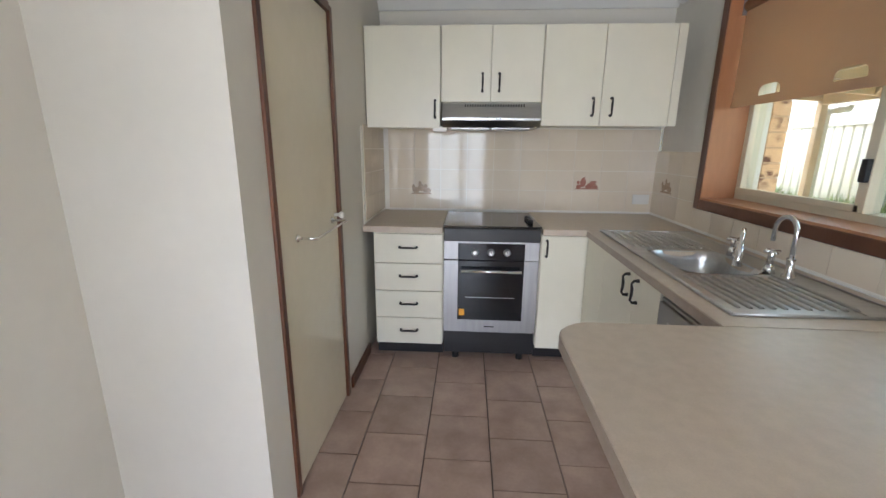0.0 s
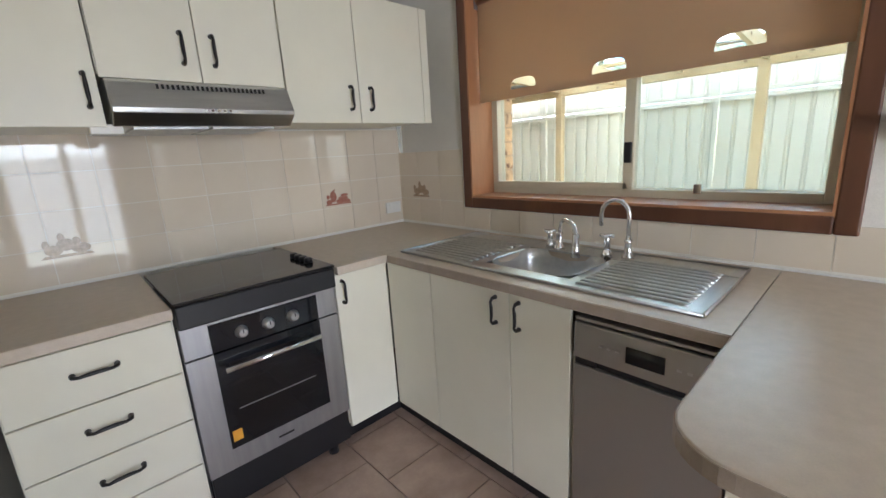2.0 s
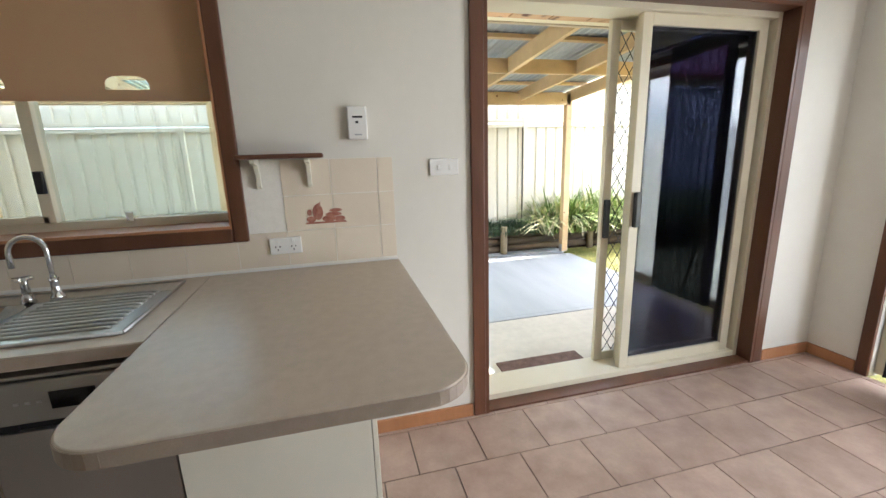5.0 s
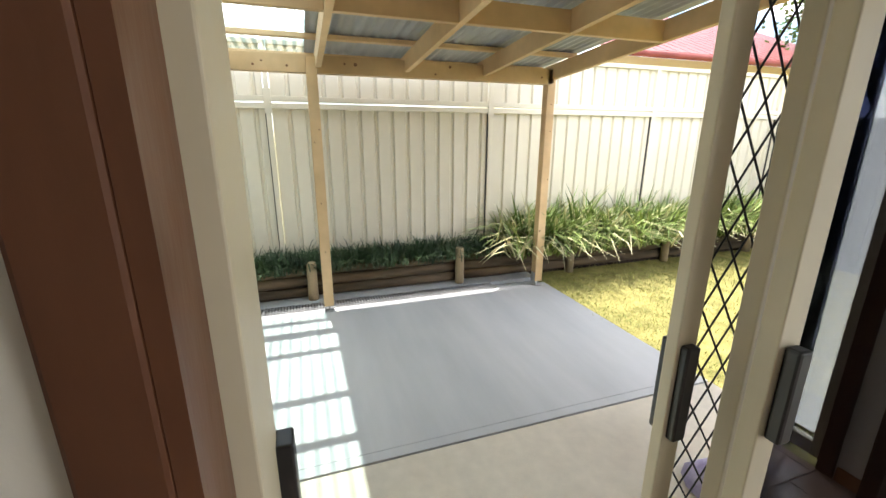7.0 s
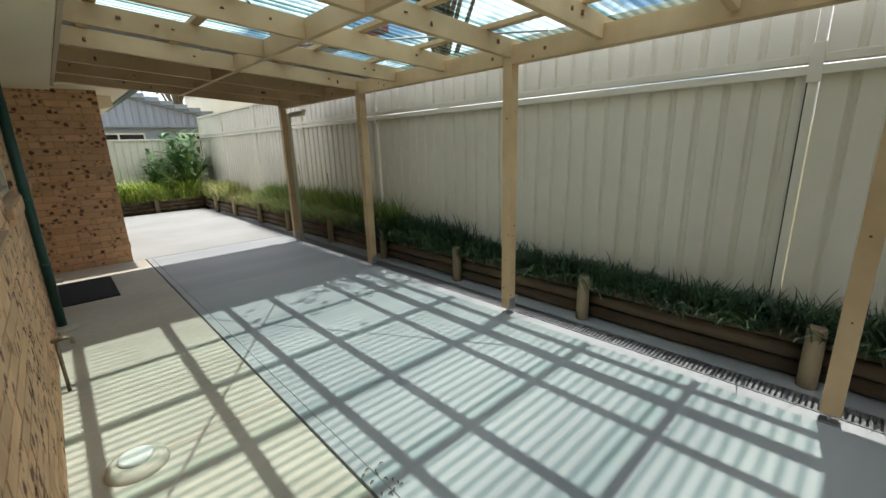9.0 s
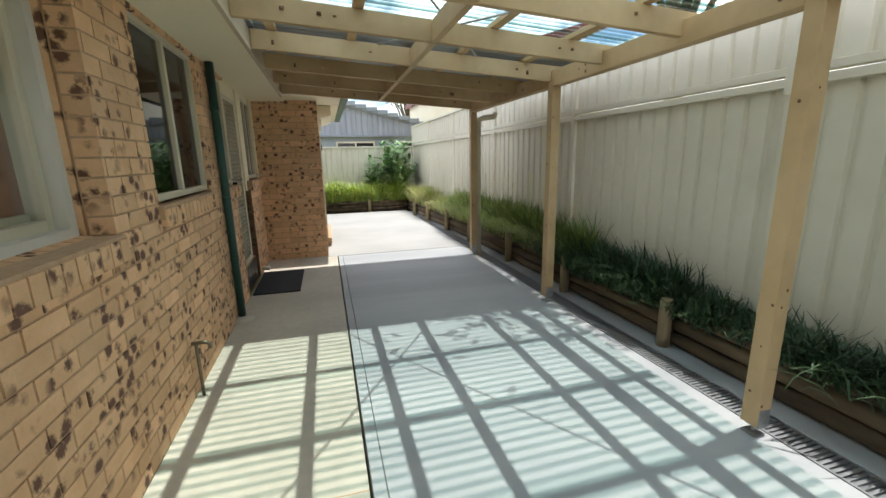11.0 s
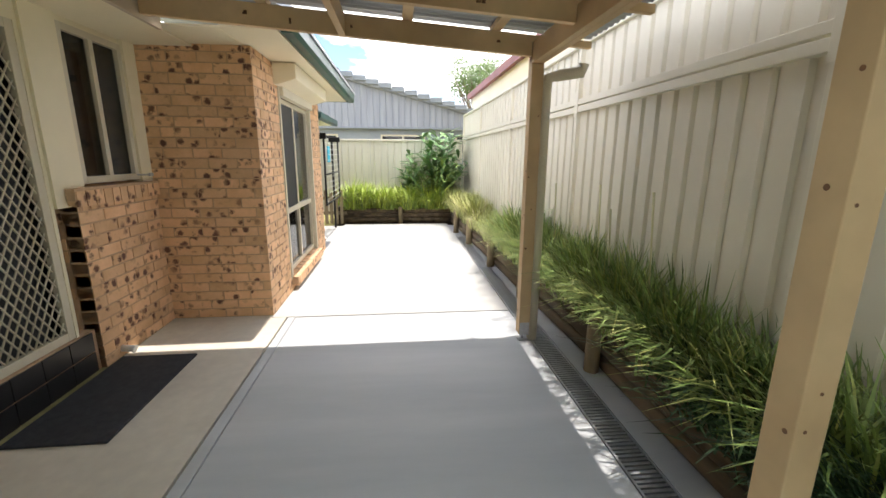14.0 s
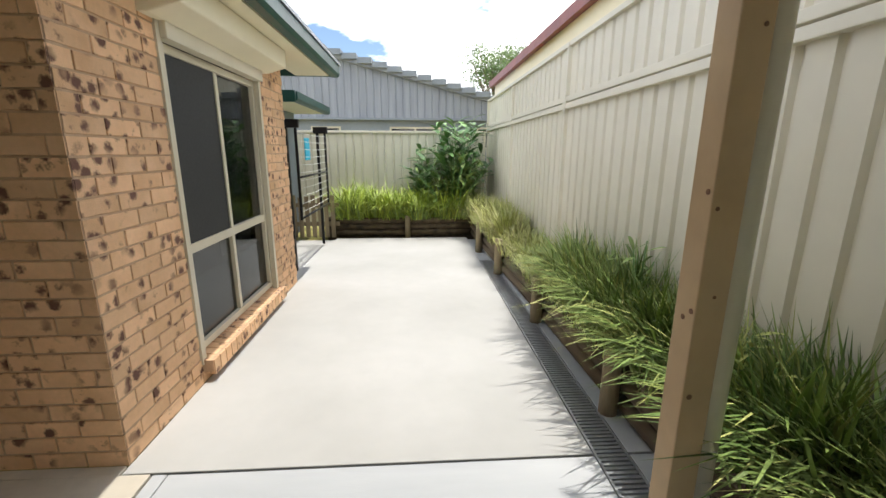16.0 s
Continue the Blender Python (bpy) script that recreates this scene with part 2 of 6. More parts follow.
M = {
    "wall": mat("painted plaster", (0.68, 0.65, 0.58), (0.72, 0.69, 0.62), 2.5, 0.6, bump=0.06, bscale=160, fine=0.03),
    "ceiling": mat("ceiling paint", (0.78, 0.78, 0.76), (0.81, 0.81, 0.79), 2, 0.8, bump=0.05, fine=0.02),
    "cupboard": mat("cream laminate", (0.76, 0.73, 0.60), (0.79, 0.76, 0.64), 1.5, 0.38, bump=0.03, bscale=30, fine=0.03),
    "pantry": mat("gloss cream paint", (0.70, 0.63, 0.47), (0.74, 0.67, 0.52), 1.8, 0.22, bump=0.05, bscale=9, fine=0.03),
    "bench": mat("beige laminate", (0.50, 0.42, 0.33), (0.55, 0.465, 0.37), 30, 0.33, bump=0.05, bscale=300, fine=0.08),
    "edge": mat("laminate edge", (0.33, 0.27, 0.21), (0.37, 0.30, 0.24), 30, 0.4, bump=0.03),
    "black": mat("black plastic", (0.008, 0.008, 0.01), (0.014, 0.014, 0.016), 5, 0.35, bump=0.03),
    "iron": mat("black iron", (0.012, 0.011, 0.011), (0.02, 0.018, 0.017), 20, 0.4, metal=0.3, bump=0.1),
    "hob": mat("black ceramic glass", (0.006, 0.006, 0.007), (0.01, 0.01, 0.01), 3, 0.06, bump=0.0),
    "ovenglass": mat("dark oven glass", (0.005, 0.006, 0.008), (0.012, 0.013, 0.016), 3, 0.05, bump=0.0),
    "steel": mat("brushed stainless steel", (0.50, 0.50, 0.50), (0.58, 0.58, 0.57), 4, 0.3, metal=1.0, bump=0.0, bscale=40, stretch=(1, 12, 12), fine=0.06),
    "steel_front": mat("satin steel front", (0.36, 0.36, 0.37), (0.42, 0.42, 0.42), 3, 0.42, metal=1.0, bump=0.03, bscale=30, stretch=(14, 14, 1), fine=0.05),
    "dish": mat("grey steel", (0.40, 0.39, 0.37), (0.44, 0.43, 0.41), 2, 0.36, metal=0.85, bump=0.0, fine=0.02),
    "chrome": mat("chrome", (0.75, 0.75, 0.76), (0.8, 0.8, 0.8), 5, 0.07, metal=1.0, bump=0.0, fine=0.02),
    "galv": mat("galvanised steel", (0.42, 0.43, 0.44), (0.55, 0.56, 0.57), 25, 0.45, metal=0.9, bump=0.05),
    "brown": mat("dark stained timber", (0.085, 0.032, 0.016), (0.15, 0.06, 0.03), 5, 0.35, bump=0.15, bscale=60, stretch=(1, 1, 0.25)),
    # orange carries the sunlight on the brown window lining; skirting shares it
    "reveal": mat("lit reveal orange", (0.36, 0.16, 0.07), (0.45, 0.21, 0.10), 5, 0.4, bump=0.08, stretch=(1, 1, 0.2)),
    "alum": mat("cream aluminium", (0.60, 0.54, 0.40), (0.64, 0.58, 0.44), 3, 0.4, bump=0.02, fine=0.03),
    "white": mat("white plastic", (0.75, 0.74, 0.70), (0.79, 0.78, 0.74), 5, 0.4, bump=0.0, fine=0.02),
    "blind": cloth_mat(),
    "tile": mat("glazed cream tile", (0.72, 0.63, 0.50), (0.76, 0.67, 0.54), 3, 0.05, bump=0.04, bscale=14, rand=0.025, fine=0.02),
    "grout": mat("pale grout", (0.80, 0.77, 0.70), (0.84, 0.81, 0.74), 30, 0.8, bump=0.1),
    "motif": mat("red brown glaze", (0.30, 0.10, 0.07), (0.45, 0.22, 0.16), 60, 0.15, bump=0.0, fine=0.3),
    "motif2": mat("olive brown glaze", (0.28, 0.20, 0.12), (0.50, 0.36, 0.24), 60, 0.15, bump=0.0, fine=0.3),
    "floortile": mat("terracotta pink floor tile", (0.34, 0.235, 0.185), (0.46, 0.335, 0.27), 7, 0.32, bump=0.15, bscale=40, rand=0.07, fine=0.1),
    "floorgrout": mat("dark grout", (0.09, 0.06, 0.05), (0.14, 0.10, 0.08), 30, 0.9, bump=0.2),
    "brick": brick_mat("mottled tan brick", 0.12, 0.0),
    "brickstuff": brick_mat("mottled tan brickwork", 0.0, 0.12),
    "mortar": mat("sandy mortar", (0.48, 0.315, 0.19), (0.56, 0.375, 0.235), 20, 0.95, bump=0.5, bscale=200),
    "cream": mat("cream eave paint", (0.80, 0.72, 0.51), (0.84, 0.76, 0.56), 1.2, 0.6, bump=0.04, fine=0.03),
    "fascia": mat("weathered fascia", (0.45, 0.36, 0.25), (0.58, 0.48, 0.34), 4, 0.6, bump=0.1, stretch=(1, 0.2, 1)),
    "green": mat("dark green paint", (0.012, 0.055, 0.042), (0.02, 0.075, 0.06), 3, 0.35, bump=0.03),
    "pine": mat("treated pine", (0.48, 0.325, 0.165), (0.70, 0.51, 0.29), 3.2, 0.65, bump=0.25, bscale=40, stretch=(0.35, 0.35, 0.35), rand=0.10, fine=0.14),
    "knot": mat("dark pine knot", (0.12, 0.06, 0.03), (0.22, 0.11, 0.05), 60, 0.7, bump=0.1),
    "log": mat("weathered treated log", (0.06, 0.042, 0.025), (0.16, 0.115, 0.066), 4, 0.85, bump=0.5, bscale=30, stretch=(2, 0.3, 2), rand=0.25, fine=0.25),
    "logpost": mat("grey brown log post", (0.19, 0.145, 0.085), (0.32, 0.25, 0.15), 5, 0.8, bump=0.4, bscale=40, stretch=(2, 2, 0.3), rand=0.12, fine=0.2),
    "fence": mat("cream steel fence", (0.65, 0.61, 0.49), (0.71, 0.67, 0.55), 0.8, 0.5, bump=0.02, bscale=8, fine=0.05),
    "darkfence": mat("dark grey steel fence", (0.035, 0.042, 0.045), (0.05, 0.058, 0.06), 1, 0.45, bump=0.02),
    "slab": mat("new grey concrete", (0.345, 0.36, 0.365), (0.475, 0.485, 0.48), 1.5, 0.75, bump=0.12, bscale=120, fine=0.06, stretch=(0.22, 1.2, 1)),
    "slab_old": mat("old beige concrete", (0.49, 0.445, 0.36), (0.60, 0.55, 0.45), 1.6, 0.85, bump=0.25, bscale=150, fine=0.14),
    "slab_north": mat("pale new concrete", (0.37, 0.365, 0.34), (0.45, 0.445, 0.42), 0.9, 0.8, bump=0.12, bscale=120, fine=0.06),
    "soil": mat("dark soil", (0.03, 0.02, 0.013), (0.07, 0.05, 0.032), 12, 0.95, bump=0.8, bscale=40, dist=0.02),
    "lawn": mat("dry lawn ground", (0.17, 0.16, 0.04), (0.33, 0.29, 0.09), 5, 0.95, bump=0.8, bscale=60, dist=0.02, fine=0.3),
    "lawnblade": mat("lawn grass", (0.16, 0.20, 0.04), (0.42, 0.38, 0.12), 2, 0.7, bump=0, island=0.3),
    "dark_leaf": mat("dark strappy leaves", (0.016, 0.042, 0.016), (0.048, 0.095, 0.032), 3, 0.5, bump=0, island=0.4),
    "grass_leaf": mat("green strappy leaves", (0.10, 0.17, 0.035), (0.26, 0.34, 0.09), 3, 0.5, bump=0, island=0.45),
    "pale_leaf": mat("variegated yellow leaves", (0.24, 0.28, 0.06), (0.50, 0.50, 0.18), 4, 0.5, bump=0, island=0.4),
    "lime_leaf": mat("lime green leaves", (0.20, 0.30, 0.03), (0.42, 0.48, 0.08), 4, 0.5, bump=0, island=0.4),
    "straw_leaf": mat("pale straw leaves", (0.42, 0.40, 0.20), (0.60, 0.56, 0.34), 4, 0.6, bump=0, island=0.3),
    "canna": mat("broad green leaves", (0.08, 0.19, 0.055), (0.19, 0.33, 0.11), 3, 0.4, bump=0, island=0.35),
    "tree_leaf": mat("tree leaves", (0.05, 0.11, 0.02), (0.14, 0.22, 0.05), 1, 0.55, bump=0, island=0.4),
    "bark": mat("grey bark", (0.12, 0.09, 0.06), (0.22, 0.18, 0.13), 8, 0.9, bump=0.6, bscale=30, stretch=(1, 1, 0.3)),
    "colorbond": mat("zinc roof sheet", (0.34, 0.36, 0.38), (0.44, 0.46, 0.48), 2, 0.45, metal=0.3, bump=0.02),
    "roofgrey": mat("grey weatherboard", (0.24, 0.26, 0.30), (0.33, 0.35, 0.39), 1.5, 0.7, bump=0.1, stretch=(3, 3, 0.2)),
    "greyhouse": mat("blue grey paint", (0.22, 0.25, 0.28), (0.27, 0.30, 0.33), 1, 0.7, bump=0.05),
    "red": mat("maroon roof", (0.17, 0.03, 0.025), (0.24, 0.05, 0.04), 2, 0.5, bump=0.05),
    "darkcloth": mat("charcoal curtain cloth", (0.012, 0.013, 0.018), (0.022, 0.024, 0.03), 20, 0.9, bump=0.2, bscale=300),
    "brownmat": mat("brown coir mat", (0.10, 0.055, 0.04), (0.17, 0.10, 0.075), 20, 0.95, bump=0.8, bscale=250),
    "mat": mat("charcoal doormat", (0.018, 0.02, 0.024), (0.035, 0.037, 0.042), 30, 0.95, bump=0.8, bscale=300),
    "curtain": mat("pale curtain", (0.50, 0.49, 0.45), (0.58, 0.57, 0.53), 3, 0.9, bump=0.1),
    "darkscreen": mat("dark fly screen", (0.016, 0.016, 0.017), (0.026, 0.026, 0.027), 60, 0.6, bump=0.1),
    # dark colour stands in for the lack of light inside rooms
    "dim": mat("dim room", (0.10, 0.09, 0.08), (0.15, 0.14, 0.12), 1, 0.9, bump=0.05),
    "brass": mat("old brass tap", (0.20, 0.16, 0.11), (0.28, 0.23, 0.16), 20, 0.45, metal=0.8, bump=0.1),
    "orange": mat("orange sticker", (0.75, 0.33, 0.02), (0.8, 0.38, 0.03), 5, 0.5, bump=0),
    "cyan": mat("blue peg bag", (0.03, 0.42, 0.60), (0.05, 0.52, 0.70), 8, 0.7, bump=0.1),
    "purple": mat("lilac sunlit paving", (0.28, 0.24, 0.42), (0.50, 0.46, 0.62), 14, 0.9, bump=0.4),
    "yellow": mat("yellow pole", (0.70, 0.66, 0.16), (0.78, 0.74, 0.22), 5, 0.4, bump=0),
    "glass": glass("window glass", (0.93, 0.96, 0.95), 1.75),
    "tinted": glass("tinted door glass", (0.32, 0.34, 0.42), 1.6),
    "dark": glass("dark window glass", (0.35, 0.38, 0.40), 1.7),
    "flymesh": glass("grey fly mesh", (0.84, 0.86, 0.88), 1.05),
    "poly": roof_clear_mat(),
}

# ---- mesh helpers ----
ORIGIN = {}


def box(bm, x0, x1, y0, y1, z0, z1):
    v = [bm.verts.new((x, y, z)) for x in (x0, x1) for y in (y0, y1) for z in (z0, z1)]
    for f in ((0, 1, 3, 2), (4, 6, 7, 5), (0, 4, 5, 1), (2, 3, 7, 6), (0, 2, 6, 4), (1, 5, 7, 3)):
        bm.faces.new([v[i] for i in f])
    return bm


def boxes(*dims):
    bm = bmesh.new()
    for d in dims:
        box(bm, *d)
    return bm


def tube(bm, pts, r, seg=10, closed_ends=True):
    """A round rod along points; r is one radius or one for each point."""
    pts = [Vector(p) for p in pts]
    rs = [r] * len(pts) if isinstance(r, (int, float)) else r
    rings, side = [], None
    for i, p in enumerate(pts):
        d = (pts[min(i + 1, len(pts) - 1)] - pts[max(i - 1, 0)]).normalized()
        if side is None:
            side = d.orthogonal().normalized()
        side = (side - d * side.dot(d)).normalized()
        up = d.cross(side)
        rings.append([bm.verts.new(p + rs[i] * (math.cos(2 * math.pi * k / seg) * side + math.sin(2 * math.pi * k / seg) * up)) for k in range(seg)])
    for a, b in zip(rings, rings[1:]):
        for k in range(seg):
            f = bm.faces.new((a[k], a[(k + 1) % seg], b[(k + 1) % seg], b[k]))
            f.smooth = True
    if closed_ends:
        bm.faces.new(rings[0][::-1]), bm.faces.new(rings[-1])
    return bm


def prism(bm, outline, axis, a, b):
    """An outline in the two other axes, drawn out along an axis from a to b."""
    def at(p, w):
        p = list(p)
        p.insert(axis, w)
        return bm.verts.new(p)
    lo, hi = [at(p, a) for p in outline], [at(p, b) for p in outline]
    n = len(outline)
    for i in range(n):
        bm.faces.new((lo[i], lo[(i + 1) % n], hi[(i + 1) % n], hi[i]))
    bm.faces.new(lo[::-1]), bm.faces.new(hi)
    return bm


def mesh_of(name, bm, material):
    bmesh.ops.recalc_face_normals(bm, faces=bm.faces[:])
    me = bpy.data.meshes.new(name)
    bm.to_mesh(me)
    bm.free()
    me.materials.append(M[material])
    return me


def bevelled(ob, width):
    if width:
        mod = ob.modifiers.new("bevel", "BEVEL")
        mod.width, mod.segments, mod.limit_method, mod.angle_limit = width, 2, "ANGLE", radians(40)
    return ob


def thing(name, at, label, category, group="", kind=""):
    ob = new(name)
    ob.location = at
    ORIGIN[ob.name] = Vector(at)
    return tagged(ob, label, category, group, kind)


def part(name, bm, material, parent, label="", bevel=0.0, kind=""):
    o = ORIGIN[parent.name]
    bmesh.ops.translate(bm, verts=bm.verts[:], vec=-o)
    ob = new(name, mesh_of(name, bm, material))
    ob.parent = parent
    ORIGIN[ob.name] = o
    bevelled(ob, bevel)
    return tagged(ob, label, kind=kind)


def solid(name, bm, material, label, category, bevel=0.0, group="", kind="", at=None):
    """A thing of one mesh, its origin at its base."""
    if at is None:
        lo = [min(v.co[i] for v in bm.verts) for i in range(3)]
        hi = [max(v.co[i] for v in bm.verts) for i in range(3)]
        at = ((lo[0] + hi[0]) / 2, (lo[1] + hi[1]) / 2, lo[2])
    bmesh.ops.translate(bm, verts=bm.verts[:], vec=-Vector(at))
    ob = new(name, mesh_of(name, bm, material))
    ob.location = at
    ORIGIN[ob.name] = Vector(at)
    bevelled(ob, bevel)
    return tagged(ob, label, category, group, kind)


def structure(name, bm, material, label, category, bevel=0.0):
    return solid(name, bm, material, label, category, bevel, kind="structure", at=(0, 0, 0))


def piece(name, mesh, parent, place, turn=None):
    ob = new(name, mesh)
    ob.parent = parent
    ob.location = Vector(place) - ORIGIN[parent.name]
    if turn:
        ob.rotation_euler = turn
    ORIGIN[ob.name] = Vector(place)
    return ob


def pane(name, bm, material, parent):
    ob = part(name, bm, material, parent)
    ob.visible_shadow = False
    return ob


def wall_boxes(axis, a0, a1, u0, u1, z0, z1, holes):
    """A wall a0..a1 thick across an axis, u0..u1 long, with rectangular holes (u0, u1, z0, z1) through it."""
    bm = bmesh.new()
    us = sorted({u0, u1, *[h for hole in holes for h in hole[:2]]})
    for p, q in zip(us, us[1:]):
        mid, cuts = (p + q) / 2, []
        for h in holes:
            if h[0] <= mid <= h[1]:
                cuts.append((h[2], h[3]))
        z = z0
        for c0, c1 in sorted(cuts) + [(z1, z1)]:
            if c0 - z > 1e-4:
                box(bm, *((a0, a1, p, q) if axis == 0 else (p, q, a0, a1)), z, c0)
            z = max(z, c1)
    bmesh.ops.remove_doubles(bm, verts=bm.verts[:], dist=1e-5)
    return bm

# ---- setting ----
W, B, G, OUT, NORTH, PROJ = 1.5, 3.5, -0.15, 1.93, 7.395, 2.815
DOOR = (-1.62, 0.2, 0.0, 2.1)
SDOOR = (-1.25, 1.15, 0.0, 2.1)
KWIN = (1.31, 2.82, 1.095, 2.16)
WIN2 = (3.45, 4.55, 1.17, 2.12)
ENTRY = (4.99, 7.0, 1.17, 2.12)
BIGWIN = (8.15, 9.6, 0.03, 2.0)

structure("floor", boxes((-4.2, W, -2.1, B, -0.1, -0.012)), "floorgrout", "tiled kitchen and dining floor with dark grout", "floor")
structure("ceiling", boxes((-4.2, OUT - 0.1, -2.3, B + 0.1, 2.4, 2.5)), "ceiling", "white painted ceiling", "ceiling")
structure("wall_east", wall_boxes(0, W, 1.79, -2.3, 7.4, G, 2.4, [DOOR, KWIN, WIN2, (4.99, 7.37, 1.17, 2.12), (5.66, 6.36, 0.16, 2.05)]), "wall", "off-white plastered wall with the kitchen window and sliding door", "wall")
structure("wall_north", boxes((-0.7, W, B, B + 0.1, 0, 2.4)), "wall", "off-white plastered kitchen back wall", "wall")
structure("wall_pantry", wall_boxes(0, -0.66, -0.545, 1.5, B, 0, 2.4, [(1.635, 2.36, 0, 2.0)]), "wall", "off-white wall with a built-in pantry", "wall")
structure("wall_hall", boxes((-1.15, -0.545, 1.46, 1.5, 0, 2.4), (-1.2, -1.1, -0.6, 1.46, 0, 2.4)), "wall", "off-white wall beside the pantry", "wall")
# unseen wall, drawn out past the corner to block lamp light from wall_hall
structure("wall_shade_nib", boxes((-4.2, -0.6, -0.6, -0.5, 0, 2.4)), "wall", "unseen off-white wall, lengthened to shade the hall wall", "wall")
structure("wall_south", wall_boxes(1, -2.25, -2.1, -4.2, W, 0, 2.4, [SDOOR]), "wall", "off-white dining room end wall", "wall")
structure("wall_west", boxes((-4.3, -4.2, -2.3, B, 0, 2.4)), "wall", "off-white far wall", "wall")
structure("trim", prism(bmesh.new(), [(B, 2.4), (B, 2.31), (B - 0.02, 2.31), (B - 0.09, 2.38), (B - 0.09, 2.4)], 0, -0.545, W), "ceiling", "white coved cornice", "cornice")
structure("trim", prism(bmesh.new(), [(W, 2.4), (W, 2.31), (W - 0.02, 2.31), (W - 0.09, 2.38), (W - 0.09, 2.4)], 1, -2.1, B - 0.09), "ceiling", "white coved cornice", "cornice")
structure("baseboard", boxes((-0.545, -0.53, 2.42, 2.86, 0, 0.07)), "brown", "dark stained timber skirting", "skirting", 0.003)
structure("baseboard", boxes((W - 0.015, W, 0.27, 0.8, 0, 0.07), (W - 0.015, W, -2.1, -1.7, 0, 0.07), (1.22, W - 0.015, -2.1, -2.085, 0, 0.07), (-4.2, -1.32, -2.1, -2.085, 0, 0.07)), "reveal", "brown timber skirting", "skirting", 0.003)

# ground and paving
ground = structure("ground", boxes((-300, 300, -300, 300, -0.5, -0.29)), "lawn", "dry yellow-green ground", "ground")
lawn = structure("lawn_bed", boxes((1.93, 5.45, -14, -2.52, -0.3, -0.175)), "lawn", "sunlit yellow-green lawn", "lawn")
structure("pavement", boxes((OUT, 2.95, -2.5, 7.333, -0.3, G), (OUT, PROJ - 0.01, 7.333, NORTH, -0.3, G)), "slab_old", "old beige concrete strip along the house", "paving", 0.004)
structure("pavement", boxes((2.965, 3.03, -2.5, 7.325, -0.3, G), (3.034, 5.09, -2.5, 7.325, -0.3, G - 0.002)), "slab", "new grey concrete patio slab", "paving", 0.003)
structure("pavement", boxes((PROJ, 5.09, 7.34, 12.75, -0.3, G)), "slab_north", "pale new concrete path", "paving", 0.004)
structure("pavement", boxes((0.5, PROJ - 0.01, 10.3, 12.75, -0.3, G - 0.03)), "slab_north", "lower concrete path behind the house", "paving", 0.004)
structure("pavement", boxes((5.27, 5.75, -2.5, 7.325, -0.3, G), (5.27, 5.75, 7.34, 12.9, -0.3, G)), "slab", "narrow concrete strip by the drain", "paving", 0.003)
structure("pavement", boxes((5.09, 5.27, -2.5, 12.75, -0.3, G - 0.04)), "slab", "drain channel bed", "paving")

# ---- brick walls ----
BL, BH, BJ = 0.23, 0.076, 0.01


def worn_brick(sx, sy, sz):
    bm = boxes((-sx, sx, -sy, sy, -sz, sz))
    bmesh.ops.bevel(bm, geom=bm.edges[:], offset=0.003, segments=1, affect="EDGES")
    return mesh_of("brick", bm, "brick")


brick_x, brick_y = worn_brick(0.055, BL / 2, BH / 2), worn_brick(BL / 2, 0.055, BH / 2)


def brick_wall(name, label, axis, face, sign, u0, u1, z0, z1, holes, near, limit=290):
    """A stretcher-bond skin 0.11 m thick whose outer face is at face; near is the stretch built brick by brick."""
    back = face - sign * 0.11
    mort = (back, face - sign * 0.006) if sign > 0 else (face + 0.006, back)
    wall = structure(name, wall_boxes(axis, *mort, u0, u1, z0, z1, [(h[0] - 0.006, h[1] + 0.006, h[2] - 0.006, h[3] + 0.006) for h in holes]), "mortar", label, "brick wall")
    rest, count, course = bmesh.new(), 0, 0
    z = z0
    while z < z1 - 0.02:
        top = min(z + BH, z1)
        u = u0 - (0.12 if course % 2 else 0.0)
        while u < u1:
            spans = [(max(u, u0), min(u + BL, u1))]
            for h in holes:
                if z + BH / 2 > h[2] and z + BH / 2 < h[3]:
                    cut = []
                    for a, b in spans:
                        if b <= h[0] or a >= h[1]:
                            cut.append((a, b))
                        else:
                            cut += [(a, h[0])] * (h[0] > a) + [(h[1], b)] * (b > h[1])
                    spans = cut
            for a, b in spans:
                if b - a < 0.02:
                    continue
                j = random.uniform(-0.0015, 0.0015)
                mid = (a + b) / 2
                if b - a > BL - 1e-4 and top - z > BH - 1e-4 and near[0] < mid < near[1] and near[2] < z < near[3] and count < limit:
                    c = face - sign * 0.055 + j
                    piece("brick", brick_x if axis == 0 else brick_y, wall, (c, mid, z + BH / 2) if axis == 0 else (mid, c, z + BH / 2))
                    count += 1
                else:
                    f0, f1 = sorted((face + j, face - sign * 0.1))
                    box(rest, *((f0, f1, a, b) if axis == 0 else (a, b, f0, f1)), z, top)
            u += BL + BJ
        z += BH + BJ
        course += 1
    if rest.verts:
        part("brickwork", rest, "brickstuff", wall, kind="stuff")
    return wall


def brick_sill(name, label, x0, x1, y0, y1, z, slope=0.03):
    """A row of bricks on edge that slopes outwards."""
    row = structure(name, boxes((x0, x1 - 0.008, y0, y1, z - 0.09, z - 0.012)), "mortar", label, "brick sill")
    n = max(1, round((y1 - y0) / 0.086))
    w = (y1 - y0) / n
    me = mesh_of("brick", prism(bmesh.new(), [(x0 - x1, 0.0), (0.0, -slope), (0.0, -slope - 0.1), (x0 - x1, -0.1)], 1, -w / 2 + 0.005, w / 2 - 0.005), "brick")
    for i in range(n):
        b = new("brick", me)
        b.parent = row
        b.location = (x1, y0 + (i + 0.5) * w, z)
    return row

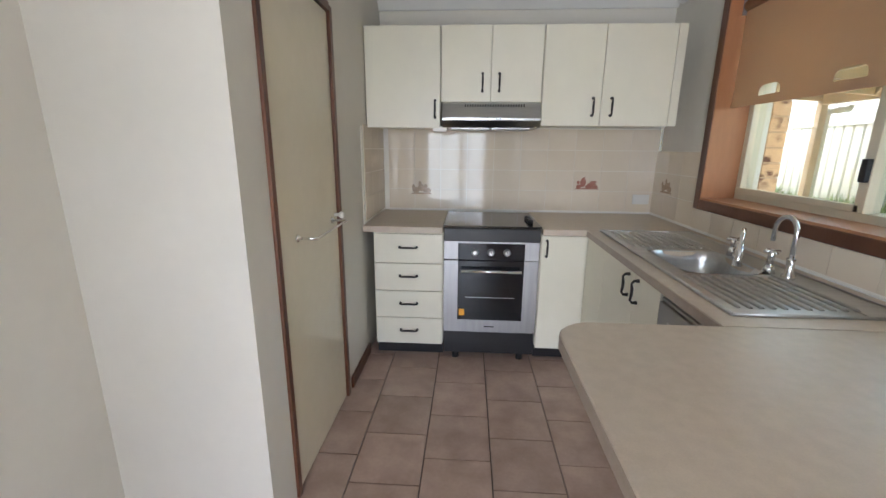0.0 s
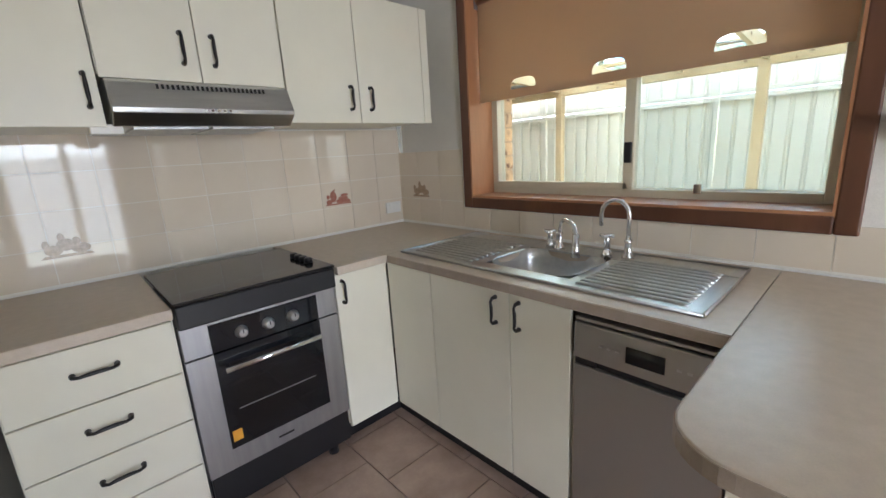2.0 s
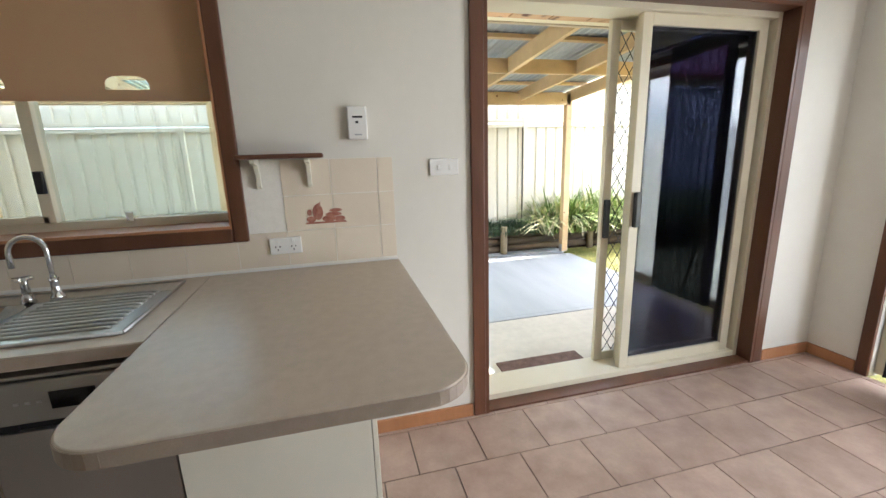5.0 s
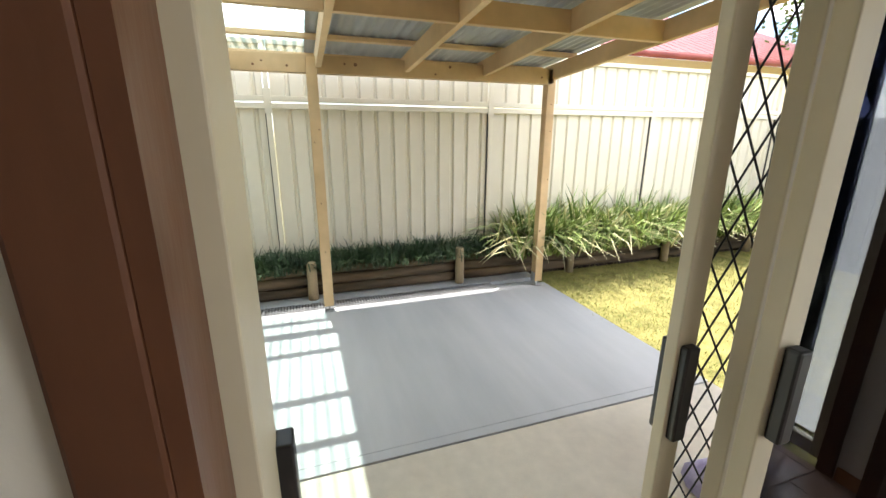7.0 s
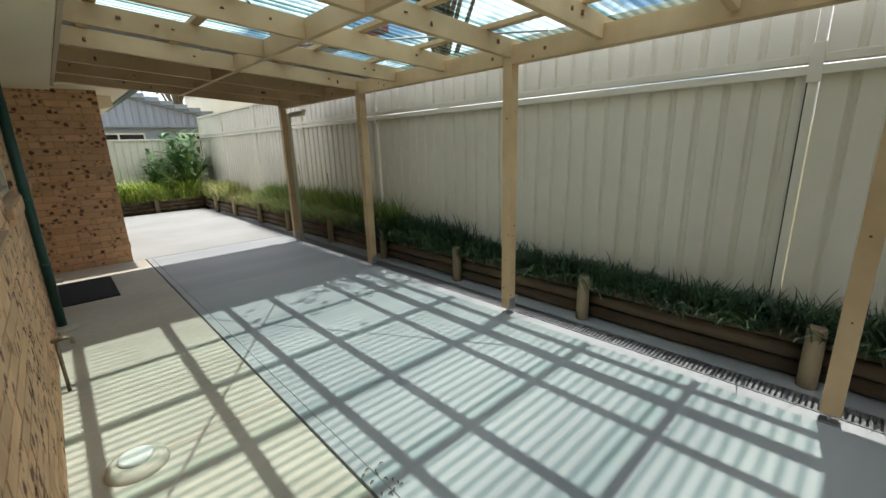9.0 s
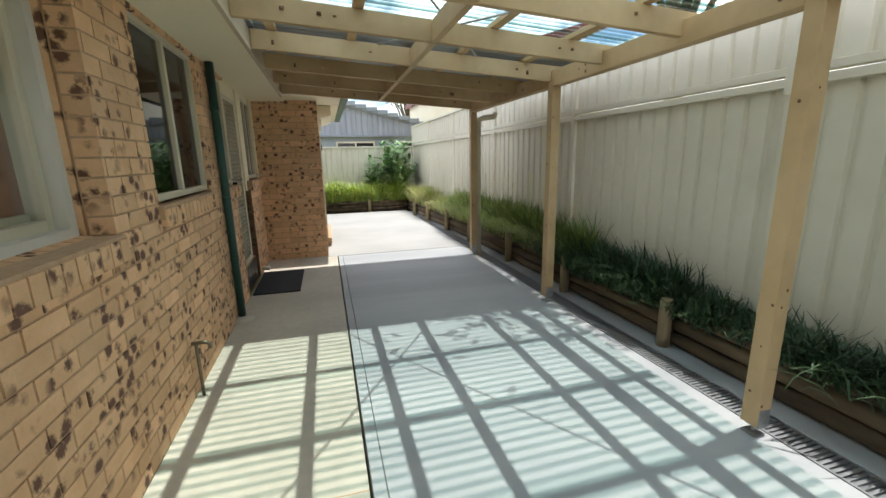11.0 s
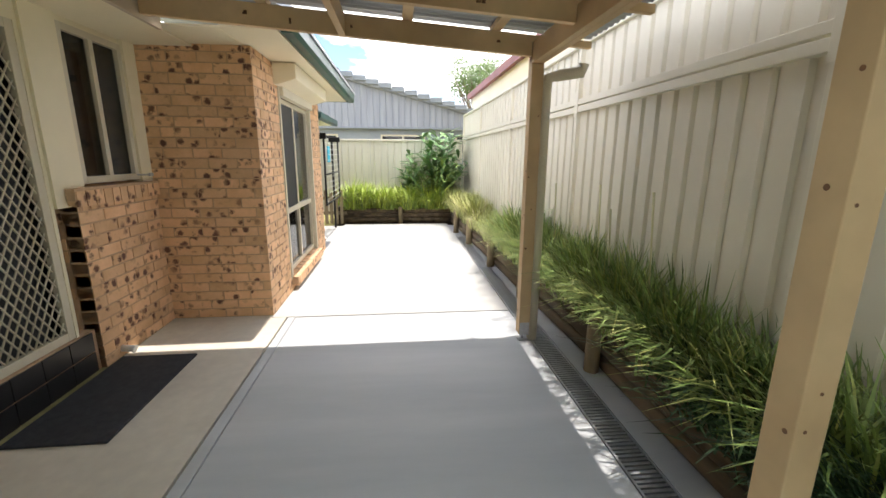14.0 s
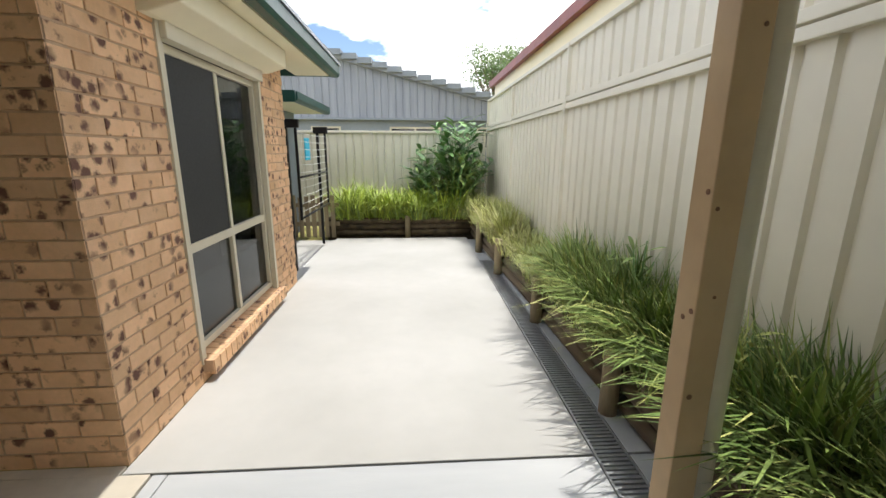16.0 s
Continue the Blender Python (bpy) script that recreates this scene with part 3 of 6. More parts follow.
# ---- windows and doors ----
def rect_frame(x0, x1, y0, y1, z0, z1, w):
    return boxes((x0, x1, y0, y0 + w, z0, z1), (x0, x1, y1 - w, y1, z0, z1), (x0, x1, y0 + w, y1 - w, z0, z0 + w), (x0, x1, y0 + w, y1 - w, z1 - w, z1))


def sash_window(name, label, x, y0, y1, z0, z1, mullions, panes, w=0.04, transom=None):
    win = thing(name, (x, (y0 + y1) / 2, z0), label, "window", kind="structure")
    part("window_frame", rect_frame(x - 0.035, x + 0.035, y0, y1, z0, z1, w), "alum", win, "cream aluminium frame", 0.003)
    for m in mullions:
        part("mullion", boxes((x - 0.03, x + 0.03, m - 0.022, m + 0.022, z0 + w, z1 - w)), "alum", win, bevel=0.003)
    if transom:
        part("transom", boxes((x - 0.034, x + 0.034, y0 + w, y1 - w, transom - 0.03, transom + 0.03)), "alum", win, bevel=0.003)
    edges = [y0 + w, *mullions, y1 - w]
    for i, (a, b) in enumerate(zip(edges, edges[1:])):
        pane("pane", boxes((x - 0.003, x + 0.003, a, b, z0 + w, z1 - w)), panes[i % len(panes)], win)
    return win


# kitchen window: casing, reveal, two sliding lights, blind
kwin = sash_window("window_1", "sliding kitchen window in a cream aluminium frame", 1.70, *KWIN, [2.03], ["glass"], 0.045)
part("sash_rail", boxes((1.655, 1.68, 2.02, 2.80, 1.14, 1.17), (1.655, 1.68, 2.0, 2.045, 1.14, 2.12)), "alum", kwin, bevel=0.003)
pane("fly_screen", boxes((1.738, 1.740, 1.35, 2.03, 1.14, 2.12)), "flymesh", kwin)
part("screen_frame", rect_frame(1.736, 1.745, 1.335, 2.045, 1.125, 2.135, 0.018), "alum", kwin)
part("latch", boxes((1.635, 1.657, 2.005, 2.035, 1.26, 1.35)), "black", kwin, "black sash latch", 0.004)
part("latch", boxes((1.64, 1.66, 1.72, 1.75, 1.13, 1.17)), "chrome", kwin, bevel=0.003)
c0, c1, d0, d1 = 1.25, 2.88, 1.035, 2.22
case = thing("window_casing", (W, 2.06, d0), "dark stained timber casing round the kitchen window", "window casing", kind="structure")
for dims in ((1.475, W, c0, c0 + 0.06, d0, d1), (1.475, W, c1 - 0.06, c1, d0, d1), (1.475, W, c0 + 0.06, c1 - 0.06, d0, d0 + 0.06), (1.475, W, c0 + 0.06, c1 - 0.06, d1 - 0.06, d1)):
    part("casing_board", boxes(dims), "brown", case, bevel=0.006)
part("reveal_lining", boxes((1.478, 1.665, 1.3, 1.318, 1.09, 2.17), (1.478, 1.665, 2.812, 2.83, 1.09, 2.17), (1.478, 1.665, 1.318, 2.812, 1.085, 1.105), (1.478, 1.665, 1.318, 2.812, 2.15, 2.17)), "reveal", case, "brown timber lining with sunlight put into its orange")

blind = thing("roller_blind", (1.56, 2.06, 1.6), "tan roller blind half lowered with three scalloped finger holes", "blind")
bm = bmesh.new()
y0, y1, hem, ztop = 1.33, 2.80, 1.615, 2.1
band = 1.72
for a, b in ((band, ztop),):
    box(bm, 1.558, 1.561, y0, y1, a, b)
holes = [(1.62, 0.075), (2.08, 0.075), (2.52, 0.075)]
ed = y0
for hy, hw in holes:
    box(bm, 1.558, 1.561, ed, hy - hw, hem, band)
    ed = hy + hw
    arc = [(hy - hw, hem + 0.03)] + [(hy - hw * math.copysign(abs(math.cos(k * math.pi / 12)) ** 0.6, math.cos(k * math.pi / 12)), hem + 0.03 + 0.05 * math.sin(k * math.pi / 12) ** 0.6) for k in range(1, 12)] + [(hy + hw, hem + 0.03)]
    for p, q in zip(arc, arc[1:]):
        prism(bm, [p, q, (q[0], band), (p[0], band)], 0, 1.558, 1.561)
    box(bm, 1.558, 1.561, hy - hw, hy + hw, hem, hem + 0.03)
box(bm, 1.558, 1.561, ed, y1, hem, band)
bmesh.ops.remove_doubles(bm, verts=bm.verts[:], dist=1e-4)
part("fabric", bm, "blind", blind)
part("roller", tube(bmesh.new(), [(1.57, y0 - 0.01, 2.115), (1.57, y1 + 0.01, 2.115)], 0.03, 16), "blind", blind)
part("bracket", boxes((1.54, 1.6, y1 + 0.002, y1 + 0.01, 2.07, 2.15)), "galv", blind)
part("hem_bar", boxes((1.554, 1.565, y0, y1, hem - 0.012, hem + 0.006)), "blind", blind)

# sliding glass door with a diamond security screen
sd = thing("door_1", (1.66, -0.7, 0), "cream aluminium sliding glass door standing open", "door", kind="structure")
part("door_frame", boxes((1.58, 1.75, 0.155, 0.2, 0, 2.1), (1.58, 1.75, -1.62, -1.575, 0, 2.1), (1.58, 1.75, -1.575, 0.155, 2.05, 2.1), (1.58, 1.79, -1.575, 0.155, -0.02, 0.045)), "alum", sd, bevel=0.003)
for nm, x, a, b, g in (("fixed_panel", 1.70, -1.575, -0.76, "tinted"), ("sliding_panel", 1.63, -1.55, -0.72, "tinted")):
    p = part(nm, rect_frame(x - 0.02, x + 0.02, a, b, 0.045, 2.05, 0.06), "alum", sd, bevel=0.003)
    pane("pane", boxes((x - 0.003, x + 0.003, a + 0.06, b - 0.06, 0.105, 1.99)), g, p)
    if nm == "sliding_panel":
        part("handle", boxes((x - 0.05, x - 0.02, b - 0.05, b - 0.015, 0.93, 1.13)), "black", p, "black pull handle", 0.006)
scr = part("screen_panel", rect_frame(1.74, 1.77, -1.55, -0.63, 0.045, 2.05, 0.055), "alum", sd, bevel=0.003)
bm = bmesh.new()
for k in range(-20, 30):
    for s in (1, -1):
        y, z = -1.5, 0.1 + k * 0.105
        a, b = (y, z), (y + 0.82, z + s * 1.29)
        lo, hi = 0.1, 1.995
        p0, p1 = sorted(((a[1], a[0]), (b[1], b[0])))
        if p1[0] < lo or p0[0] > hi:
            continue
        slope = (p1[1] - p0[1]) / (p1[0] - p0[0])
        za, zb = max(lo, p0[0]), min(hi, p1[0])
        if zb - za > 0.01:
            tube(bm, [(1.755, p0[1] + (za - p0[0]) * slope, za), (1.755, p0[1] + (zb - p0[0]) * slope, zb)], 0.0024, 4)
part("mesh_grille", bm, "black", scr, "black diamond grille")
part("lock", boxes((1.72, 1.79, -0.675, -0.64, 0.85, 1.08)), "black", scr, "black lock", 0.005)
part("striker", boxes((1.72, 1.765, 0.13, 0.158, 0.84, 1.06)), "black", sd, "black strike plate", 0.004)
dc = thing("door_casing", (W, -0.7, 0), "dark stained timber casing round the sliding door", "door casing", kind="structure")
for dims in ((1.48, W, 0.2, 0.265, 0, 2.17), (1.48, W, -1.69, -1.62, 0, 2.17), (1.48, W, -1.62, 0.2, 2.1, 2.17)):
    part("casing_board", boxes(dims), "brown", dc, bevel=0.005)
part("jamb_lining", boxes((1.482, 1.58, 0.182, 0.2, 0, 2.1), (1.482, 1.58, -1.62, -1.602, 0, 2.1), (1.482, 1.58, -1.602, 0.182, 2.082, 2.1), (1.49, 1.58, -1.602, 0.182, 0.0, 0.012)), "brown", dc, "brown timber lining and threshold")

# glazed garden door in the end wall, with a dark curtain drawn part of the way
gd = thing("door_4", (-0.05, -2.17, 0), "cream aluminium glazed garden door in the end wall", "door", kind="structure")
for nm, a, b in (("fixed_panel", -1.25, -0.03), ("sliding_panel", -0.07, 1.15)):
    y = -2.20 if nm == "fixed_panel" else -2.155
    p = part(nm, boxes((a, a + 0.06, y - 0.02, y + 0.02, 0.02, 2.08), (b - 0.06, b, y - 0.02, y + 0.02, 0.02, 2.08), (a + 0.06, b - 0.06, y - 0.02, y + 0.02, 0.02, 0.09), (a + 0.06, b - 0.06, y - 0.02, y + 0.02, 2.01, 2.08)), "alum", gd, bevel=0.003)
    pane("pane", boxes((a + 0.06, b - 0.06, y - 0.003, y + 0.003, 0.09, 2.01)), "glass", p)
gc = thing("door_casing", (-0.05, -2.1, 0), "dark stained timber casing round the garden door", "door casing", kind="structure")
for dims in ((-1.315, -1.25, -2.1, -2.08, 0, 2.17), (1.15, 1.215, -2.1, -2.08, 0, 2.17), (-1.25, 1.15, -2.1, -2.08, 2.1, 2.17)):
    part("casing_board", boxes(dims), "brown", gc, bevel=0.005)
dk = thing("curtain", (0.65, -2.03, 0.05), "dark charcoal curtain drawn across half the garden door", "curtain")
bm = bmesh.new()
pts = [(0.42 + k * 0.0108, -2.03 + 0.022 * math.sin(k * 0.85)) for k in range(60)]
lo, hi = [bm.verts.new((*p, 0.06)) for p in pts], [bm.verts.new((p[0] * 0.96 + 0.026, p[1], 2.2)) for p in pts]
for i in range(59):
    bm.faces.new((lo[i], lo[i + 1], hi[i + 1], hi[i])).smooth = True
part("drape", bm, "darkcloth", dk).modifiers.new("thick", "SOLIDIFY").thickness = 0.004
part("rod", tube(bmesh.new(), [(-1.35, -2.03, 2.22), (1.3, -2.03, 2.22)], 0.012, 10), "iron", dk, "black curtain rod")
for x in (-1.3, -0.05, 1.25):
    part("rod_bracket", boxes((x - 0.01, x + 0.01, -2.1, -2.03, 2.2, 2.24)), "iron", dk)

# pantry door
pd = thing("door_2", (-0.52, 2.0, 0), "gloss cream flush pantry door in dark timber frame", "door", kind="structure")
part("door_leaf", boxes((-0.545, -0.512, 1.67, 2.33, 0.008, 1.97)), "pantry", pd, bevel=0.002)
for dims in ((-0.63, -0.498, 1.635, 1.666, 0, 2.0), (-0.63, -0.498, 2.334, 2.37, 0, 2.0), (-0.63, -0.498, 1.666, 2.334, 1.974, 2.01)):
    part("jamb", boxes(dims), "brown", pd, bevel=0.003)
part("knob", tube(bmesh.new(), [(-0.512, 2.29, 1.05), (-0.49, 2.29, 1.05), (-0.482, 2.29, 1.05), (-0.47, 2.29, 1.05), (-0.463, 2.29, 1.05)], [0.008, 0.008, 0.017, 0.017, 0.009], 14), "white", pd, "white round knob")
structure("pantry_back", boxes((-1.1, -0.66, 1.505, 1.515, 0, 2.3), (-1.11, -1.1, 1.5, 3.5, 0, 2.3)), "dim", "dark sheets in place of the unlit pantry inside", "wall")
rail = thing("towel_rail", (-0.5, 2.0, 1.03), "thin chrome towel rail on the pantry door", "towel rail")
part("rail", tube(bmesh.new(), [(-0.515, 1.83, 1.03), (-0.44, 1.83, 1.03), (-0.435, 1.835, 1.03), (-0.435, 2.235, 1.03), (-0.44, 2.24, 1.03), (-0.515, 2.24, 1.03)], 0.005, 8), "chrome", rail)
for y in (1.83, 2.24):
    part("rosette", tube(bmesh.new(), [(-0.513, y, 1.03), (-0.503, y, 1.03), (-0.50, y, 1.03)], [0.017, 0.014, 0.008], 14), "chrome", rail)

for ob in (pd, rail):
    ob.location.x -= 0.035

# ---- kitchen ----
def bow_handle(parent, p, axis, out, length=0.1):
    """A black bow handle with ball ends."""
    p, axis, out = Vector(p), Vector(axis), Vector(out)
    h = length / 2
    bm = tube(bmesh.new(), [p - axis * h, p - axis * h + out * 0.02, p - axis * h * 0.75 + out * 0.03, p - axis * h * 0.3 + out * 0.026, p + axis * h * 0.3 + out * 0.026, p + axis * h * 0.75 + out * 0.03, p + axis * h + out * 0.02, p + axis * h],
              [0.009, 0.006, 0.005, 0.0065, 0.0065, 0.005, 0.006, 0.009], 8)
    return part("handle", bm, "iron", parent, "black iron bow handle")


SOUTH, WEST = (0, -1, 0), (-1, 0, 0)
BF, XF = 2.83, 0.86

dr = thing("drawer_unit", (-0.25, 3.15, 0), "cream four-drawer base cabinet with black handles", "cabinet")
part("body", boxes((-0.485, -0.035, BF + 0.02, B - 0.004, 0.1, 0.858)), "cupboard", dr)
part("kickboard", boxes((-0.485, -0.035, BF + 0.06, BF + 0.075, 0, 0.1)), "black", dr, "black kickboard")
for a, b in ((0.655, 0.845), (0.468, 0.65), (0.28, 0.463), (0.092, 0.275)):
    d = part("drawer_front", boxes((-0.48, -0.04, BF, BF + 0.018, a, b)), "cupboard", dr, bevel=0.003)
    bow_handle(d, (-0.26, BF, (a + b) / 2 + 0.01), (1, 0, 0), SOUTH, 0.11)

cab = thing("corner_cabinet", (0.71, 3.15, 0), "cream single-door base cabinet", "cabinet")
part("body", boxes((0.575, 0.87, BF + 0.02, B - 0.004, 0.1, 0.858)), "cupboard", cab)
d = part("door", boxes((0.578, 0.855, BF, BF + 0.018, 0.09, 0.85)), "cupboard", cab, bevel=0.003)
bow_handle(d, (0.61, BF, 0.77), (0, 0, 1), SOUTH)
part("kickboard", boxes((0.575, 0.91, BF + 0.06, BF + 0.075, 0, 0.1)), "black", cab, "black kickboard")

sc = thing("sink_cabinet", (1.2, 2.3, 0), "cream sink base cabinet with two doors", "cabinet")
part("body", boxes((XF + 0.02, W - 0.004, 1.84, BF + 0.015, 0.1, 0.70)), "cupboard", sc)
part("filler", boxes((XF, XF + 0.018, 2.515, 2.825, 0.09, 0.85)), "cupboard", sc, bevel=0.002)
for a, b, hy in ((2.09, 2.511, 2.15), (1.845, 2.086, 2.045)):
    d = part("door", boxes((XF, XF + 0.018, a, b, 0.09, 0.85)), "cupboard", sc, bevel=0.003)
    bow_handle(d, (XF, hy, 0.775), (0, 0, 1), WEST)
part("kickboard", boxes((XF + 0.05, XF + 0.065, 1.84, 2.89, 0, 0.1)), "black", sc, "black kickboard")

dw = thing("dishwasher", (1.1, 1.61, 0), "slim grey stainless dishwasher under the bench", "dishwasher")
part("body", boxes((XF + 0.03, W - 0.02, 1.405, 1.828, 0.03, 0.82)), "dish", dw)
part("door_panel", boxes((XF - 0.005, XF + 0.03, 1.405, 1.828, 0.12, 0.675)), "dish", dw, bevel=0.004)
part("control_panel", boxes((XF - 0.008, XF + 0.03, 1.405, 1.828, 0.70, 0.82)), "dish", dw, bevel=0.005)
part("top", boxes((XF + 0.0, XF + 0.2, 1.405, 1.828, 0.824, 0.835)), "dish", dw, bevel=0.003)
part("grip", boxes((XF + 0.012, XF + 0.03, 1.48, 1.76, 0.675, 0.70), (XF + 0.004, XF + 0.02, 1.405, 1.48, 0.675, 0.70), (XF + 0.004, XF + 0.02, 1.76, 1.828, 0.675, 0.70)), "black", dw)
part("display", boxes((XF - 0.0105, XF - 0.006, 1.56, 1.665, 0.735, 0.785)), "hob", dw, "black display")
for y in (1.50, 1.525, 1.69, 1.715, 1.74):
    part("button", boxes((XF - 0.0105, XF - 0.006, y - 0.006, y + 0.006, 0.757, 0.764)), "steel", dw)
part("kick_panel", boxes((XF + 0.01, XF + 0.03, 1.405, 1.828, 0.01, 0.112)), "dish", dw, bevel=0.003)

pen = thing("peninsula_cabinet", (1.15, 1.1, 0), "white panelled base under the breakfast bench", "cabinet")
part("end_panel", boxes((0.85, 0.868, 0.835, 1.398, 0, 0.858)), "cupboard", pen, bevel=0.002)
part("back_panel", boxes((0.85, W - 0.004, 0.815, 0.833, 0, 0.858)), "cupboard", pen, bevel=0.002)
part("side_panel", boxes((0.87, W - 0.004, 1.385, 1.4, 0, 0.858)), "cupboard", pen)

# bench top: two runs and the rounded breakfast bar
bt = thing("benchtop", (1.0, 2.4, 0.86), "beige laminate benchtop with a rounded breakfast bar", "benchtop")


def rounded(cx, cy, r, a0, a1, n=8):
    return [(cx + r * math.cos(radians(a0 + (a1 - a0) * k / n)), cy + r * math.sin(radians(a0 + (a1 - a0) * k / n))) for k in range(n + 1)]


bowl = (0.98, 1.30, 1.92, 2.30)
side_out = [(0.835, 1.418)] + rounded(0.365 + 0.11, 1.418 - 0.11, 0.11, 90, 180) + rounded(0.365 + 0.11, 0.625 + 0.11, 0.11, 180, 270) + [(W, 0.625), (W, 1.418)]
bm = prism(bmesh.new(), side_out, 2, 0.862, 0.9)
part("breakfast_bar", bm, "bench", bt, bevel=0.004)
part("back_run", boxes((0.575, W, 2.787, B, 0.862, 0.9)), "bench", bt, bevel=0.004)
part("left_run", boxes((-0.54, -0.038, 2.787, B, 0.862, 0.9)), "bench", bt, bevel=0.004)
part("sink_run", boxes((0.835, bowl[0], 1.419, 2.786, 0.862, 0.9), (bowl[1], W, 1.419, 2.786, 0.862, 0.9), (bowl[0], bowl[1], 1.419, bowl[2], 0.862, 0.9), (bowl[0], bowl[1], bowl[3], 2.786, 0.862, 0.9)), "bench", bt)
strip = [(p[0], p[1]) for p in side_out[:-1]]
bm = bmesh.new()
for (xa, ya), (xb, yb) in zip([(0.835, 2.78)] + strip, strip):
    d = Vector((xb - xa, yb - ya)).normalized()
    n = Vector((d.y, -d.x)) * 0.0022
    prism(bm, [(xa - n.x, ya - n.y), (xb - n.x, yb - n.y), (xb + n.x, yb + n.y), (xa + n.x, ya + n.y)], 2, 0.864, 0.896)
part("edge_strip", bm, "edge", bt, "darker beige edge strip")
part("upstand_seal", boxes((-0.5, W - 0.003, B - 0.012, B - 0.008, 0.9, 0.906), (W - 0.012, W - 0.008, 0.63, B - 0.01, 0.9, 0.906)), "white", bt, "white silicone bead")

# sink
sk = thing("sink", (1.15, 2.12, 0.9), "stainless steel sink with ribbed drainers on both sides", "sink")
sx0, sx1, sy0, sy1 = 0.905, 1.42, 1.495, 2.76
bm = boxes((sx0, bowl[0], sy0, sy1, 0.9, 0.907), (bowl[1], sx1, sy0, sy1, 0.9, 0.907), (bowl[0], bowl[1], sy0, bowl[2], 0.9, 0.905), (bowl[0], bowl[1], bowl[3], sy1, 0.9, 0.905))
part("deck", bm, "steel", sk)
bm = tube(bmesh.new(), [(sx0, sy0, 0.906), (sx1, sy0, 0.906), (sx1, sy1, 0.906), (sx0, sy1, 0.906), (sx0, sy0, 0.906)], 0.006, 6)
part("rim", bm, "steel", sk)
for a, b in ((sy0 + 0.05, bowl[2] - 0.04), (bowl[3] + 0.05, sy1 - 0.05)):
    for k in range(12):
        x = sx0 + 0.05 + k * 0.035
        if x < sx1 - 0.09:
            part("rib", tube(bmesh.new(), [(x, a, 0.9035), (x, a + 0.015, 0.9075), (x, b - 0.015, 0.9075), (x, b, 0.9035)], 0.0075, 8), "steel", sk)
bm = bmesh.new()
ring = []
cx, cy, hx, hy = (bowl[0] + bowl[1]) / 2, (bowl[2] + bowl[3]) / 2, (bowl[1] - bowl[0]) / 2 + 0.004, (bowl[3] - bowl[2]) / 2 + 0.004
for z, s in ((0.9075, 1.03), (0.905, 1.0), (0.86, 0.97), (0.78, 0.93), (0.755, 0.82), (0.75, 0.2)):
    row = []
    for k in range(36):
        c, q = math.cos(2 * math.pi * k / 36), math.sin(2 * math.pi * k / 36)
        e = 0.5
        row.append(bm.verts.new((cx + s * hx * math.copysign(abs(c) ** e, c), cy + s * hy * math.copysign(abs(q) ** e, q), z)))
    ring.append(row)
for a, b in zip(ring, ring[1:]):
    for k in range(36):
        bm.faces.new((a[k], a[(k + 1) % 36], b[(k + 1) % 36], b[k])).smooth = True
bm.faces.new(ring[-1])
part("bowl", bm, "steel", sk)
part("waste", tube(bmesh.new(), [(cx, cy, 0.7505), (cx, cy, 0.757)], 0.035, 16), "chrome", sk)


def tap(name, label, x, y, spout, height, reach):
    t = thing(name, (x, y, 0.907), label, "tap")
    part("base", tube(bmesh.new(), [(x, y, 0.905), (x, y, 0.92), (x, y, 0.93), (x, y, 0.97), (x, y, 0.985)], [0.024, 0.022, 0.014, 0.013, 0.016], 14), "chrome", t)
    part("spout", tube(bmesh.new(), spout, 0.009, 10), "chrome", t)
    return t


def cross_handle(t, x, y, z):
    bm = tube(bmesh.new(), [(x, y, z - 0.06), (x, y, z - 0.02), (x, y, z + 0.005)], [0.013, 0.012, 0.014], 12)
    tube(bm, [(x - 0.03, y, z), (x + 0.03, y, z)], 0.006, 8), tube(bm, [(x, y - 0.03, z), (x, y + 0.03, z)], 0.006, 8)
    part("cross_handle", bm, "chrome", t)


tx = 1.33
t1 = tap("mixer_tap", "chrome sink tap with a low spout", tx, 2.17, [(tx, 2.17, 0.97), (tx, 2.16, 1.03), (tx - 0.02, 2.13, 1.045), (tx - 0.06, 2.07, 1.035), (tx - 0.075, 2.05, 1.0), (tx - 0.075, 2.05, 0.97)], 0.1, 0.1)
cross_handle(t1, tx, 2.215, 0.985)
part("body", tube(bmesh.new(), [(tx, 2.215, 0.905), (tx, 2.215, 0.95)], [0.022, 0.014], 12), "chrome", t1)
part("spout_nozzle", tube(bmesh.new(), [(tx - 0.075, 2.05, 0.905), (tx - 0.075, 2.05, 0.93), (tx - 0.075, 2.05, 1.0)], [0.02, 0.014, 0.013], 12), "chrome", t1)
goose = [(tx, 1.87, 0.97)] + [(tx, 1.87 + 0.055 - 0.055 * math.cos(math.pi * k / 8), 1.08 + 0.055 * math.sin(math.pi * k / 8)) for k in range(9)] + [(tx, 1.98, 1.03)]
t2 = tap("filter_tap", "slim chrome gooseneck tap with a cross handle", tx, 1.87, goose, 0.2, 0.1)
cross_handle(t2, tx - 0.02, 1.945, 0.995)
part("handle_base", tube(bmesh.new(), [(tx - 0.02, 1.945, 0.905), (tx - 0.02, 1.945, 0.94)], [0.024, 0.014], 12), "chrome", t2)

